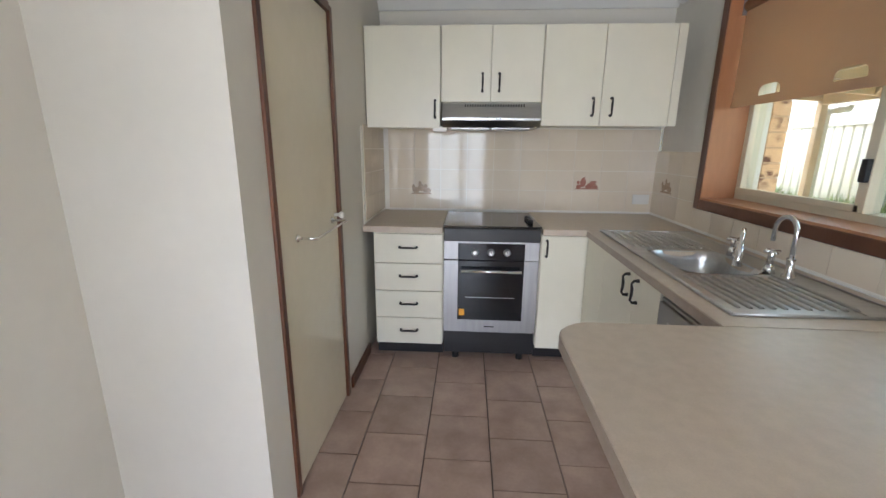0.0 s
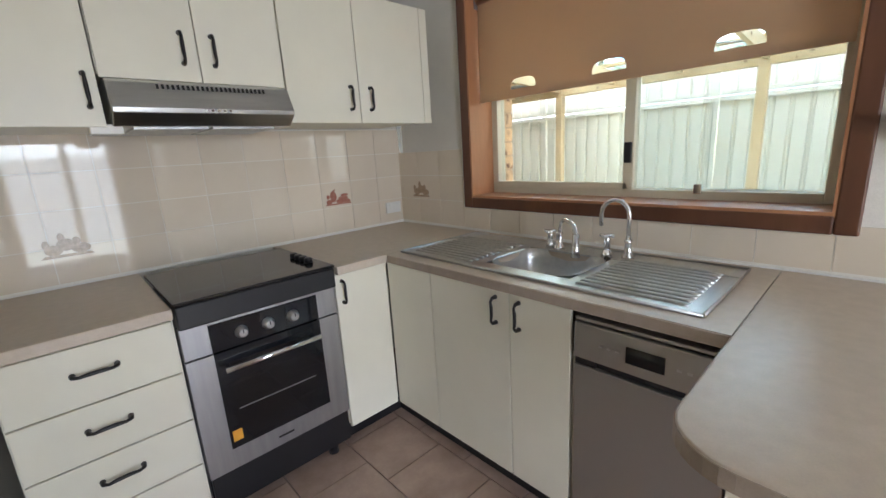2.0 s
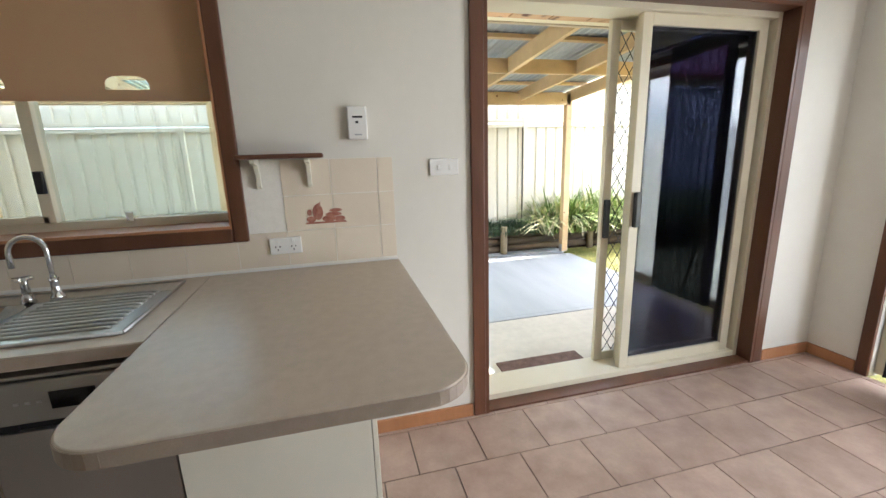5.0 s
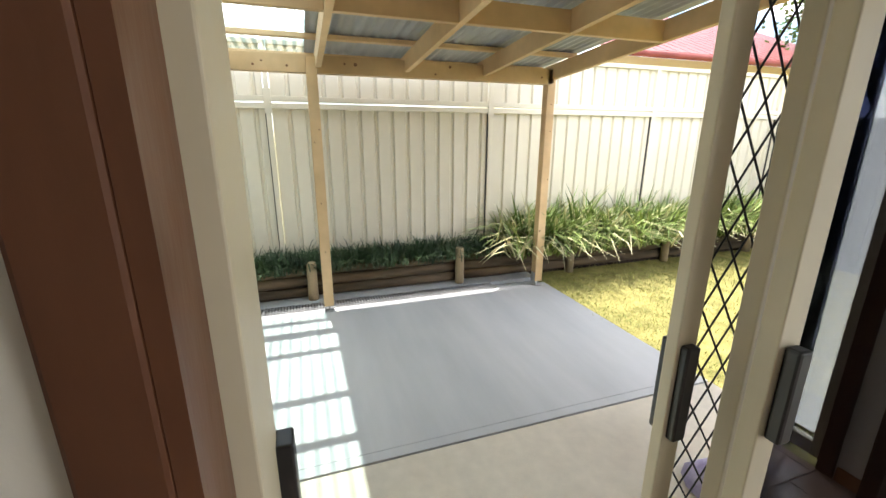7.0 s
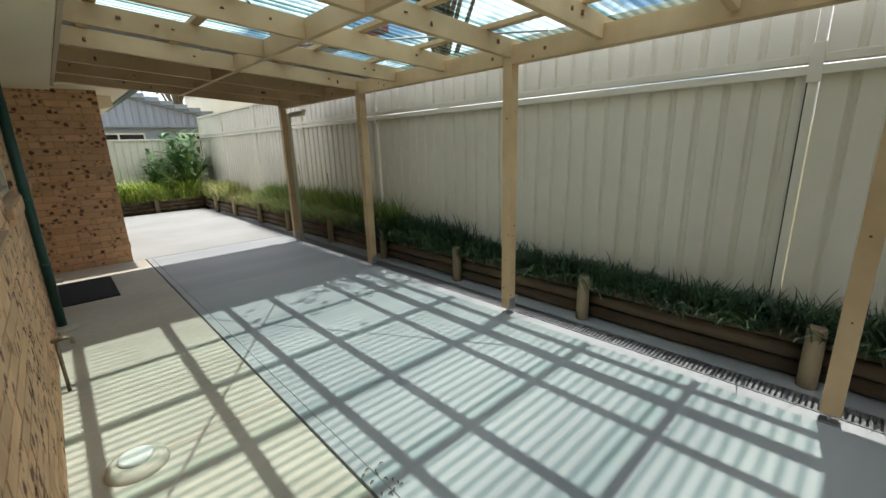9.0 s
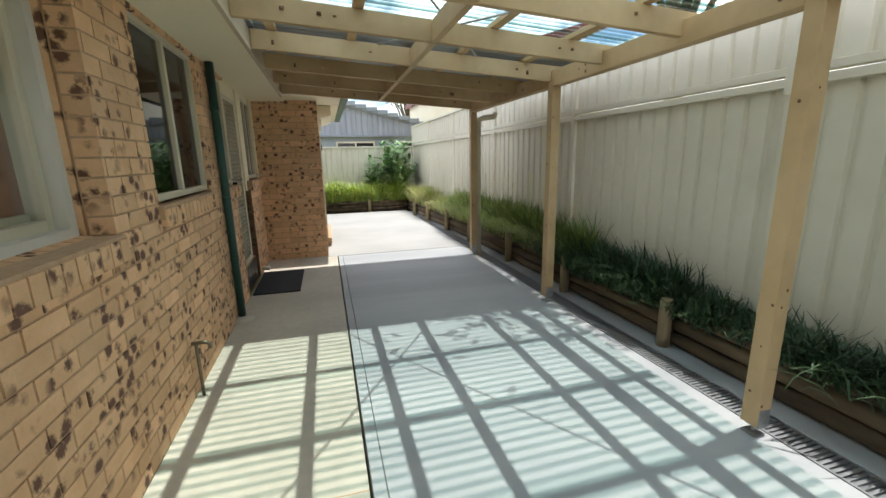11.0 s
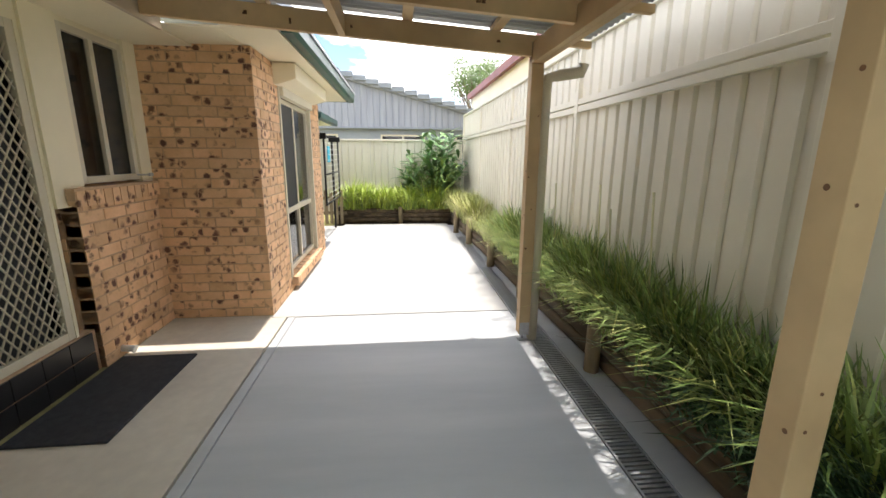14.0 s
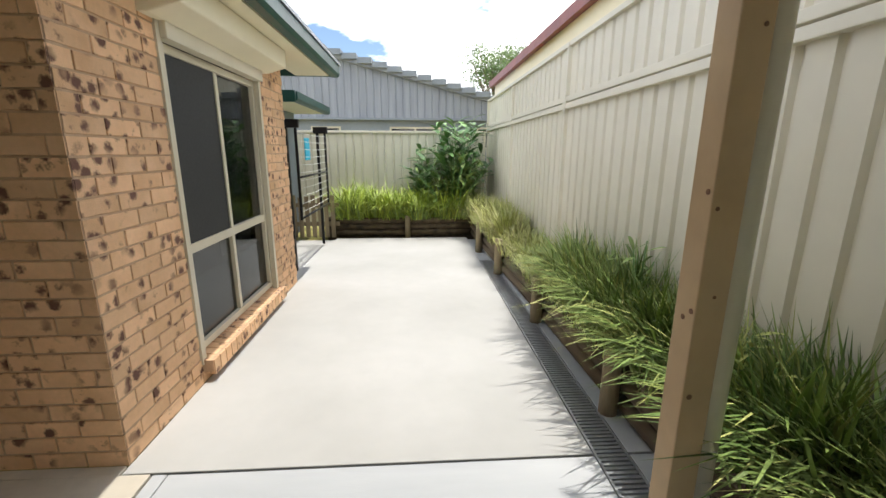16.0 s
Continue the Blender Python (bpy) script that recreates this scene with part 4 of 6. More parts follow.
# cooker
ck = thing("oven", (0.27, 3.1, 0), "freestanding stainless oven with a black ceramic hob", "oven")
ox0, ox1, of = -0.03, 0.565, 2.815
part("body", boxes((ox0, ox1, of + 0.03, B - 0.13, 0.1, 0.845)), "black", ck)
part("top_band", boxes((ox0, ox1, of - 0.02, of + 0.06, 0.812, 0.897)), "black", ck, bevel=0.006)
part("hob", boxes((ox0 - 0.003, ox1 + 0.003, of - 0.02, B - 0.13, 0.899, 0.912)), "hob", ck, "black ceramic glass hob", 0.003)
for k in range(4):
    part("hob_knob", tube(bmesh.new(), [(0.515, 2.93 + k * 0.05, 0.912), (0.515, 2.93 + k * 0.05, 0.93), (0.515, 2.93 + k * 0.05, 0.935)], [0.019, 0.018, 0.013], 14), "black", ck, "black hob knob")
part("steel_panel", boxes((ox0, ox0 + 0.09, of, of + 0.03, 0.69, 0.81), (ox1 - 0.09, ox1, of, of + 0.03, 0.69, 0.81), (ox0 + 0.09, ox1 - 0.09, of, of + 0.03, 0.797, 0.81)), "steel_front", ck, bevel=0.002)
part("control_panel", boxes((ox0 + 0.09, ox1 - 0.09, of - 0.002, of + 0.03, 0.692, 0.796)), "ovenglass", ck)
for x in (0.165, 0.265, 0.365):
    k = part("knob", tube(bmesh.new(), [(x, of - 0.002, 0.742), (x, of - 0.008, 0.742), (x, of - 0.01, 0.742), (x, of - 0.028, 0.742), (x, of - 0.03, 0.742)], [0.024, 0.024, 0.019, 0.017, 0.013], 18), "steel", ck, "steel dial")
    part("knob_mark", boxes((x - 0.002, x + 0.002, of - 0.0325, of - 0.029, 0.742, 0.757)), "black", k)
od = part("oven_door", boxes((ox0, ox0 + 0.09, of, of + 0.03, 0.2, 0.684), (ox1 - 0.09, ox1, of, of + 0.03, 0.2, 0.684), (ox0 + 0.09, ox1 - 0.09, of, of + 0.03, 0.2, 0.285)), "steel_front", ck)
wm = bmesh.new()
wm.from_mesh(od.data)
bmesh.ops.remove_doubles(wm, verts=wm.verts[:], dist=1e-4)
wm.to_mesh(od.data)
wm.free()
part("door_glass", boxes((ox0 + 0.09, ox1 - 0.09, of - 0.003, of + 0.03, 0.286, 0.684)), "ovenglass", od, "black oven glass")
part("inner_window", boxes((ox0 + 0.13, ox1 - 0.13, of - 0.0045, of - 0.002, 0.35, 0.56)), "hob", od)
part("rack_line", boxes((ox0 + 0.14, ox1 - 0.14, of - 0.0055, of - 0.004, 0.44, 0.444)), "steel", od)
part("sticker", boxes((ox0 + 0.10, ox0 + 0.135, of - 0.0055, of - 0.003, 0.315, 0.36)), "orange", od, "orange energy sticker")
part("nameplate", boxes((0.235, 0.3, of - 0.0015, of, 0.235, 0.243)), "black", od)
bar = tube(bmesh.new(), [(ox0 + 0.11, of - 0.045, 0.628), (ox1 - 0.11, of - 0.045, 0.628)], 0.011, 12)
for x in (ox0 + 0.13, ox1 - 0.13):
    tube(bar, [(x, of - 0.045, 0.628), (x, of, 0.628)], 0.008, 8)
part("door_handle", bar, "chrome", od, "steel bar handle")
part("plinth", boxes((ox0 + 0.005, ox1 - 0.005, of + 0.01, of + 0.04, 0.045, 0.195)), "black", ck)
for x in (0.05, 0.48):
    part("foot", tube(bmesh.new(), [(x, of + 0.04, 0.0), (x, of + 0.04, 0.03), (x, of + 0.04, 0.09)], [0.024, 0.022, 0.018], 12), "black", ck)

# wall cupboards and rangehood
UF = 2.99


def wall_cupboard(label, x0, x1, z0, doors):
    u = thing("wall_cupboard", ((x0 + x1) / 2, 3.24, z0), label, "cupboard", "wall cupboards over the bench")
    part("body", boxes((x0, x1, UF + 0.02, B - 0.004, z0, 2.08)), "cupboard", u)
    for a, b, hx in doors:
        d = part("door", boxes((a + 0.002, b - 0.002, UF, UF + 0.018, z0 - 0.012, 2.085)), "cupboard", u, bevel=0.002)
        bow_handle(d, (hx, UF, z0 + 0.1), (0, 0, 1), SOUTH)
    return u


wall_cupboard("cream single-door wall cupboard", -0.54, -0.072, 1.51, [(-0.54, -0.072, -0.105)])
wall_cupboard("short cream two-door cupboard above the rangehood", -0.068, 0.545, 1.665, [(-0.068, 0.236, 0.185), (0.236, 0.545, 0.287)])
wall_cupboard("cream two-door wall cupboard", 0.549, 1.36, 1.525, [(0.549, 0.905, 0.855), (0.905, 1.31, 0.965)])
part("filler", boxes((1.312, 1.36, UF + 0.002, UF + 0.018, 1.515, 2.085)), "cupboard", thing("cupboard_filler", (1.33, 3.0, 1.5), "narrow cream filler panel beside wall cupboard", "panel"))
rh = thing("rangehood", (0.24, 3.2, 1.5), "slimline stainless rangehood under the cupboards", "rangehood")
prof = [(B - 0.01, 1.65), (2.985, 1.65), (2.97, 1.64), (2.93, 1.555), (2.93, 1.54), (2.985, 1.50), (B - 0.01, 1.50)]
part("hood_body", prism(bmesh.new(), prof, 0, -0.058, 0.545), "steel", rh, bevel=0.004)
part("filter", boxes((0.0, 0.235, 3.02, 3.36, 1.492, 1.502), (0.25, 0.485, 3.02, 3.36, 1.492, 1.502)), "galv", rh, "grey grease filters")
for k in range(24):
    x = 0.08 + k * 0.0155
    part("vent_slot", prism(bmesh.new(), [(2.9675, 1.634), (2.9625, 1.636), (2.9565, 1.622), (2.9615, 1.620)], 0, x, x + 0.007), "black", rh)
for k in range(5):
    part("button", tube(bmesh.new(), [(0.215 + k * 0.02, 2.932, 1.549), (0.215 + k * 0.02, 2.926, 1.549)], 0.005, 8), "chrome", rh)
solid("junction_box", boxes((-0.12, -0.03, 3.0, 3.07, 1.475, 1.508)), "white", "small cream box under the wall cupboard", "box", 0.004)

# wall fittings
def socket(name, label, cx, cy, cz, axis):
    s = thing(name, (cx, cy, cz - 0.036), label, "power point")
    if axis == "x":
        part("plate", boxes((cx - 0.012, cx, cy - 0.065, cy + 0.065, cz - 0.036, cz + 0.036)), "white", s, bevel=0.004)
        for k in (-0.032, 0.032):
            part("switch", boxes((cx - 0.016, cx - 0.012, cy + k - 0.007, cy + k + 0.007, cz + 0.012, cz + 0.028)), "white", s, bevel=0.002)
            part("socket_slots", boxes((cx - 0.0128, cx - 0.0118, cy + k - 0.011, cy + k - 0.006, cz - 0.006, cz), (cx - 0.0128, cx - 0.0118, cy + k + 0.006, cy + k + 0.011, cz - 0.006, cz), (cx - 0.0128, cx - 0.0118, cy + k - 0.002, cy + k + 0.002, cz - 0.02, cz - 0.012)), "black", s)
    else:
        part("plate", boxes((cx - 0.06, cx + 0.06, cy - 0.012, cy, cz - 0.036, cz + 0.036)), "white", s, bevel=0.004)
        for k in (-0.032, 0.032):
            part("switch", boxes((cx + k - 0.007, cx + k + 0.007, cy - 0.016, cy - 0.012, cz + 0.012, cz + 0.028)), "white", s, bevel=0.002)
    return s


socket("power_point", "white double power point on the tiled splashback", W - 0.009, 1.11, 1.005, "x")
socket("power_point", "white double power point in the bench corner", 1.41, B - 0.009, 1.01, "y")
sw = thing("light_switch", (W, 0.39, 1.27), "white light switch plate on the wall", "switch")
part("plate", boxes((W - 0.01, W, 0.325, 0.46, 1.275, 1.35)), "white", sw, bevel=0.003)
for y in (0.365, 0.42):
    part("rocker", boxes((W - 0.014, W - 0.01, y - 0.007, y + 0.007, 1.3, 1.32)), "white", sw, bevel=0.002)
al = thing("wall_controller", (W, 0.77, 1.44), "cream wall control unit with small buttons", "controller")
part("case", boxes((W - 0.03, W, 0.73, 0.812, 1.44, 1.575)), "white", al, bevel=0.006)
part("label_bar", boxes((W - 0.0315, W - 0.029, 0.748, 0.79, 1.528, 1.536)), "black", al)
part("label_bar", boxes((W - 0.0315, W - 0.029, 0.755, 0.785, 1.457, 1.463)), "galv", al)
part("button", boxes((W - 0.033, W - 0.029, 0.766, 0.778, 1.506, 1.516)), "black", al, bevel=0.002)
sh = thing("wall_shelf", (W - 0.07, 1.08, 1.25), "small dark timber shelf on cream brackets", "shelf")
part("board", boxes((W - 0.155, W - 0.009, 0.92, 1.238, 1.37, 1.388)), "brown", sh, bevel=0.006)
for y in (0.985, 1.185):
    part("bracket", prism(bmesh.new(), [(W - 0.009, 1.37), (W - 0.12, 1.37), (W - 0.12, 1.355), (W - 0.06, 1.345), (W - 0.03, 1.31), (W - 0.024, 1.26), (W - 0.009, 1.25)], 1, y - 0.009, y + 0.009), "cupboard", sh, bevel=0.002)

# glazed wall tiles, 200 x 150
TW, TH = 0.2, 0.15
tile_y = mesh_of("tile", boxes((-0.0985, 0.0985, -0.0035, 0.0035, -0.0735, 0.0735)), "tile")
tile_x = mesh_of("tile", boxes((-0.0035, 0.0035, -0.0985, 0.0985, -0.0735, 0.0735)), "tile")
zs = [0.915 + TH * k for k in range(4)]
sb = structure("splashback", boxes((-0.544, W, B - 0.006, B - 0.001, 0.9, 1.52)), "grout", "cream glazed tile splashback behind the oven", "splashback")
k = 0
for z in zs:
    for i in range(11):
        x = W - 0.1 - TW * i
        if x > -0.55:
            piece("tile", tile_y, sb, (x, B - 0.0055 - 0.0004 * (i % 2), z + TH / 2))
sb2 = structure("splashback", wall_boxes(0, W - 0.006, W - 0.001, 0.63, B, 0.9, 1.365, [(1.25, 2.88, 1.035, 3)]), "grout", "cream glazed tile splashback round the kitchen window", "splashback")
part_tile = mesh_of("tile", boxes((-0.0035, 0.0035, -0.0987, 0.0987, -0.058, 0.058)), "tile")
for z in zs[:3]:
    for i in range(15):
        y = B - 0.1 - TW * i
        if z > 0.95 and 1.15 < y < 2.98:
            continue
        if y > 0.7:
            under = z < 0.95 and 1.2 < y < 2.95
            piece("tile", part_tile if under else tile_x, sb2, (W - 0.0055, y, z + TH / 2 - (0.017 if under else 0)))
end_tile = mesh_of("tile", boxes((-0.0035, 0.0035, -0.0335, 0.0335, -0.0735, 0.0735)), "tile")
for z in zs[:3]:
    piece("tile", end_tile, sb2, (W - 0.0055, 0.6645, z + TH / 2))
sb3 = structure("splashback", boxes((-0.544, -0.539, 2.84, B - 0.01, 0.9, 1.5)), "grout", "cream tiles on the short pantry return", "splashback")
for z in zs:
    for i in range(3):
        piece("tile", tile_x, sb3, (-0.5385, B - 0.11 - TW * i, z + TH / 2))


def motif(kind_name, place, axis, jug):
    """A painted still life: jug, bowls and fruit as raised glaze shapes."""
    cx, cy, cz = place
    base = "motif" if jug else "motif2"
    def disc(u, z, ru, rz):
        pts = [(u + ru * math.cos(2 * math.pi * k / 12), z + rz * math.sin(2 * math.pi * k / 12)) for k in range(12)]
        return pts
    shapes = [disc(-0.035, 0.0, 0.022, 0.035), [(-0.045, 0.03), (-0.02, 0.045), (-0.028, 0.02), (-0.05, 0.015)], disc(0.03, -0.012, 0.035, 0.01), disc(0.04, 0.005, 0.028, 0.008), disc(0.01, -0.03, 0.03, 0.014), disc(0.055, -0.032, 0.024, 0.012), disc(-0.065, -0.03, 0.02, 0.014), [(-0.09, -0.05), (0.085, -0.05), (0.08, -0.042), (-0.085, -0.042)], disc(-0.07, 0.0, 0.01, 0.014)]
    if not jug:
        shapes = [disc(0.0, 0.0, 0.03, 0.026), disc(-0.04, -0.018, 0.03, 0.022), disc(0.045, -0.02, 0.032, 0.02), disc(-0.01, 0.03, 0.012, 0.02), disc(0.035, 0.012, 0.014, 0.016), [(-0.085, -0.05), (0.085, -0.05), (0.07, -0.038), (-0.07, -0.038)], disc(-0.06, 0.005, 0.012, 0.02)]
    bm = bmesh.new()
    for n, pts in enumerate(shapes):
        o = 0.0002 * n
        if axis == "x":
            prism(bm, [(cy - u, cz + z) for u, z in pts], 0, cx - 0.0006 - o, cx)
        else:
            prism(bm, [(cx + u, cz + z) for u, z in pts], 1, cy - 0.0006 - o, cy)
    return solid(kind_name, bm, base, "red-brown painted jug and bowls on a tile" if jug else "brown painted bowls and fruit on a tile", "tile picture")


motif("tile_picture", (-0.25, B - 0.0092, 1.075), "y", False)
motif("tile_picture", (1.01, B - 0.0092, 1.13), "y", True)
motif("tile_picture", (W - 0.0092, 3.28, 1.13), "x", False)
motif("tile_picture", (W - 0.0092, 0.93, 1.14), "x", True)

# floor tiles in half bond
floor = bpy.data.objects["floor"]
ft = mesh_of("tile", boxes((-0.1495, 0.1495, -0.1545, 0.1545, -0.012, 0.0)), "floortile")
loose = bmesh.new()
for i in range(-14, 6):
    x = -0.06 + 0.305 * i + 0.1525
    for j in range(-15, 5):
        y = 2.52 + 0.315 * j - 0.1575 + (0.155 if i % 2 else 0)
        x0, x1, y0, y1 = max(x - 0.1495, -4.19), min(x + 0.1495, W - 0.002), max(y - 0.1545, -2.095), min(y + 0.1545, B)
        if x1 - x0 < 0.02 or y1 - y0 < 0.02:
            continue
        if x1 - x0 > 0.298 and y1 - y0 > 0.308 and x > -0.9:
            piece("tile", ft, floor, (x, y, 0.0))
        else:
            box(loose, x0, x1, y0, y1, -0.012, 0.0)
part("cut_tiles", loose, "floortile", floor, kind="stuff")

# ---- house outside ----
KOUT = (1.27, 2.87, 1.02, 2.18)
brick_wall("wall_brick_east", "mottled tan brick wall of the house", 0, OUT, 1, -2.5, 5.6, G, 2.2, [(-1.62, 0.2, G, 2.12), KOUT, (3.42, 4.58, 1.08, 2.2), (4.97, 5.6, 1.08, 2.2)], (2.4, 5.5, -0.2, 1.1))
brick_wall("wall_brick_pier", "low mottled brick pier beside the laundry door", 0, OUT, 1, 6.48, NORTH, G, 1.08, [], (6.3, 7.5, -0.2, 1.1))
brick_wall("wall_brick_south_face", "mottled tan brick return wall of the projecting room", 1, NORTH, -1, OUT - 0.02, PROJ - 0.002, G, 2.22, [], (1.9, 2.9, -0.2, 2.2), 200)
brick_wall("wall_brick_room", "mottled tan brick wall of the projecting room with a tall window", 0, PROJ, 1, NORTH + 0.01, 10.3, G, 2.22, [(8.15, 9.62, G + 0.1, 2.1)], (7.3, 10.3, -0.2, 2.2), 280)
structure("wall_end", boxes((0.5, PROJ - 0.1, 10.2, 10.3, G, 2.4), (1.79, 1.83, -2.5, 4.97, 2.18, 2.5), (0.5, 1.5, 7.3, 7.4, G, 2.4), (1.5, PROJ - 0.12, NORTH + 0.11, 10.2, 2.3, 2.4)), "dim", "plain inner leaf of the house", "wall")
structure("reveal_brick", boxes((1.66, 1.82, 6.48, 6.57, G, 1.08), (1.66, 1.82, 5.51, 5.6, G, 1.08)), "mortar", "brick reveals at the laundry entry", "wall")
brick_wall("wall_entry_reveal", "brick return at the laundry entry", 1, 6.48, -1, 1.66, OUT - 0.11, G, 1.08, [], (0, 0, 0, 0))
for y0, y1, z in ((1.25, 2.89, 1.06), (3.4, 4.60, 1.13), (4.96, 5.65, 1.13), (6.44, NORTH - 0.01, 1.13)):
    brick_sill("window_sill", "sloping brick-on-edge window sill", 1.76, OUT + 0.035, y0, y1, z)
brick_sill("window_sill", "low brick-on-edge sill under the tall window", PROJ - 0.06, PROJ + 0.075, 8.13, 9.66, 0.02, 0.015)
for a, b in ((1.22, 1.27), (2.87, 2.92)):
    structure("brick_jamb", boxes((1.74, OUT - 0.115, a, b, 1.0, 2.18)), "brickstuff", "brick window jamb", "wall")

sash_window("window_2", "cream aluminium window with dark glass and pale curtain", 1.87, 3.42, 4.58, 1.14, 2.18, [4.0], ["dark"], 0.04)
structure("curtain_room", boxes((1.70, 1.71, 3.4, 4.6, 1.1, 2.2)), "dim", "dark sheet in place of the unlit room behind the window", "wall")
w3 = sash_window("window_3", "narrow cream aluminium sidelight window", 1.86, 4.99, 5.612, 1.14, 2.18, [5.29], ["dark"], 0.04)
w4 = sash_window("window_4", "narrow cream window with dark fly screen", 1.86, 6.62, 7.25, 1.14, 2.16, [6.93], ["dark"], 0.045)
for w, y in ((w3, 5.60), (w4, 7.24)):
    part("stay_arm", boxes((1.895, 2.0, y - 0.02, y, 1.168, 1.18), (1.985, 2.005, y - 0.03, y + 0.01, 1.163, 1.19)), "galv", w, "grey metal stay arm", 0.003)
structure("laundry_room", boxes((1.45, 1.46, 4.9, 7.1, 0, 2.3)), "dim", "dark sheet in place of the unlit laundry behind the door", "wall")
structure("entry_panel", boxes((1.79, 1.90, 6.36, 6.62, 1.0, 2.2), (1.79, 1.915, 7.25, 7.394, 1.1, 2.2), (1.79, 1.88, 6.62, 7.25, 2.16, 2.2), (1.79, 1.88, 5.6, 6.36, 2.07, 2.2), (1.81, 1.88, 5.615, 5.675, 0.1, 2.07), (1.81, 1.88, 6.335, 6.36, 0.1, 2.07)), "cream", "cream painted panels round the laundry door", "panel")

ld = thing("door_3", (1.83, 5.92, 0.15), "cream laundry screen door with a diamond grille", "door", kind="structure")
part("door_frame", rect_frame(1.84, 1.88, 5.68, 6.33, 0.15, 2.07, 0.055), "alum", ld, bevel=0.003)
part("backing_door", boxes((1.80, 1.81, 5.68, 6.33, 0.15, 2.07)), "darkscreen", ld)
bm = bmesh.new()
for k in range(-14, 26):
    for s in (1, -1):
        y, z = 5.735, 0.2 + k * 0.098
        pa, pb = (z, y), (z + s * 0.862, y + 0.54)
        p0, p1 = sorted((pa, pb))
        if p1[0] < 0.205 or p0[0] > 2.015:
            continue
        slope = (p1[1] - p0[1]) / (p1[0] - p0[0])
        za, zb = max(0.205, p0[0]), min(2.015, p1[0])
        if zb - za > 0.01:
            tube(bm, [(1.865, p0[1] + (za - p0[0]) * slope, za), (1.865, p0[1] + (zb - p0[0]) * slope, zb)], 0.0055, 4)
part("diamond_grille", bm, "alum", ld, "cream diamond grille")
part("door_handle", boxes((1.88, 1.925, 5.695, 5.725, 1.02, 1.14)), "black", ld, "black door handle", 0.005)
step = thing("door_step", (1.88, 5.93, G), "black tiled step under the laundry door", "step", kind="structure")
part("step_base", boxes((1.66, OUT - 0.035, 5.6, 6.475, G, 0.145)), "mortar", step)
tl = mesh_of("tile", boxes((-0.006, 0.006, -0.1, 0.1, -0.0675, 0.0675)), "black")
for i in range(4):
    for z in (G + 0.075, G + 0.22):
        piece("tile", tl, step, (OUT - 0.03, 5.71 + i * 0.208, z))
tp = thing("pipe_stub", (1.99, 6.66, G), "short cream drain pipe at the wall foot", "pipe")
part("pipe", tube(bmesh.new(), [(1.93, 6.66, G + 0.06), (2.0, 6.66, G + 0.055), (2.02, 6.66, G + 0.05)], [0.025, 0.025, 0.03], 12), "white", tp)

# tall window of the projecting room
bw = sash_window("window_5", "tall cream window with a dark screen and curtains", PROJ - 0.07, 8.17, 9.60, 0.035, 1.93, [8.88], ["dark"], 0.05, transom=0.72)
part("fly_screen", boxes((PROJ - 0.055, PROJ - 0.05, 8.23, 8.86, 0.75, 1.88)), "darkscreen", bw, "black fly screen")
part("outer_trim", boxes((PROJ - 0.03, PROJ + 0.012, 8.12, 8.17, -0.02, 2.05), (PROJ - 0.03, PROJ + 0.012, 9.58, 9.625, -0.02, 1.95)), "alum", bw, bevel=0.002)
sb4 = thing("shutter_box", (PROJ, 8.9, 1.93), "cream roller shutter box above the window", "shutter box")
part("box", boxes((PROJ - 0.03, PROJ + 0.05, 8.15, 9.6, 1.93, 2.02)), "alum", sb4, bevel=0.006)
part("soffit_box", prism(bmesh.new(), [(PROJ - 0.03, 2.02), (PROJ + 0.05, 2.02), (PROJ + 0.22, 2.07), (PROJ + 0.22, 2.22), (PROJ - 0.03, 2.22)], 1, 8.0, 9.75), "cream", sb4, bevel=0.01)
cu = thing("curtain", (2.64, 9.2, 0.1), "pale curtain hanging behind the tall window", "curtain")
bm = bmesh.new()
pts = [(2.62 + 0.018 * math.sin(k * 1.3), 8.95 + k * 0.0125) for k in range(50)]
lo, hi = [bm.verts.new((*p, 0.1)) for p in pts], [bm.verts.new((*p, 1.92)) for p in pts]
for i in range(49):
    bm.faces.new((lo[i], lo[i + 1], hi[i + 1], hi[i])).smooth = True
ob = part("drape", bm, "curtain", cu)
ob.modifiers.new("thick", "SOLIDIFY").thickness = 0.004
structure("room_back", boxes((2.2, 2.22, 7.5, 10.2, G, 2.3)), "dim", "dark sheet in place of the unlit bedroom behind the window", "wall")
structure("sill_board", boxes((2.3, PROJ - 0.1, 8.15, 9.62, 0.0, 0.5)), "white", "pale lower panel behind the window", "panel")

# eaves, fascia, gutters
structure("soffit", boxes((1.80, 2.36, -3.0, 7.4, 2.2, 2.215), (PROJ - 0.05, 3.16, 6.9, 11.05, 2.225, 2.24), (1.8, PROJ - 0.05, 6.9, 7.6, 2.222, 2.236)), "cream", "cream eave lining", "eave")
structure("fascia", boxes((2.36, 2.39, -3.0, 6.9, 2.19, 2.36)), "fascia", "weathered timber fascia board", "fascia", 0.003)
gut = [(0.0, 2.245), (0.03, 2.215), (0.1, 2.215), (0.125, 2.245), (0.125, 2.34), (0.105, 2.34), (0.1, 2.26), (0.02, 2.26), (0.015, 2.35), (0.0, 2.35)]
structure("gutter", prism(bmesh.new(), [(3.16 + a, b) for a, b in gut], 1, 6.95, 11.1), "green", "dark green eave gutter", "gutter")
structure("barge", boxes((2.4, 3.28, 11.05, 11.08, 2.22, 2.36), (PROJ - 0.02, 3.16, 10.3, 11.05, 2.241, 2.30)), "green", "dark green eave end board", "fascia")
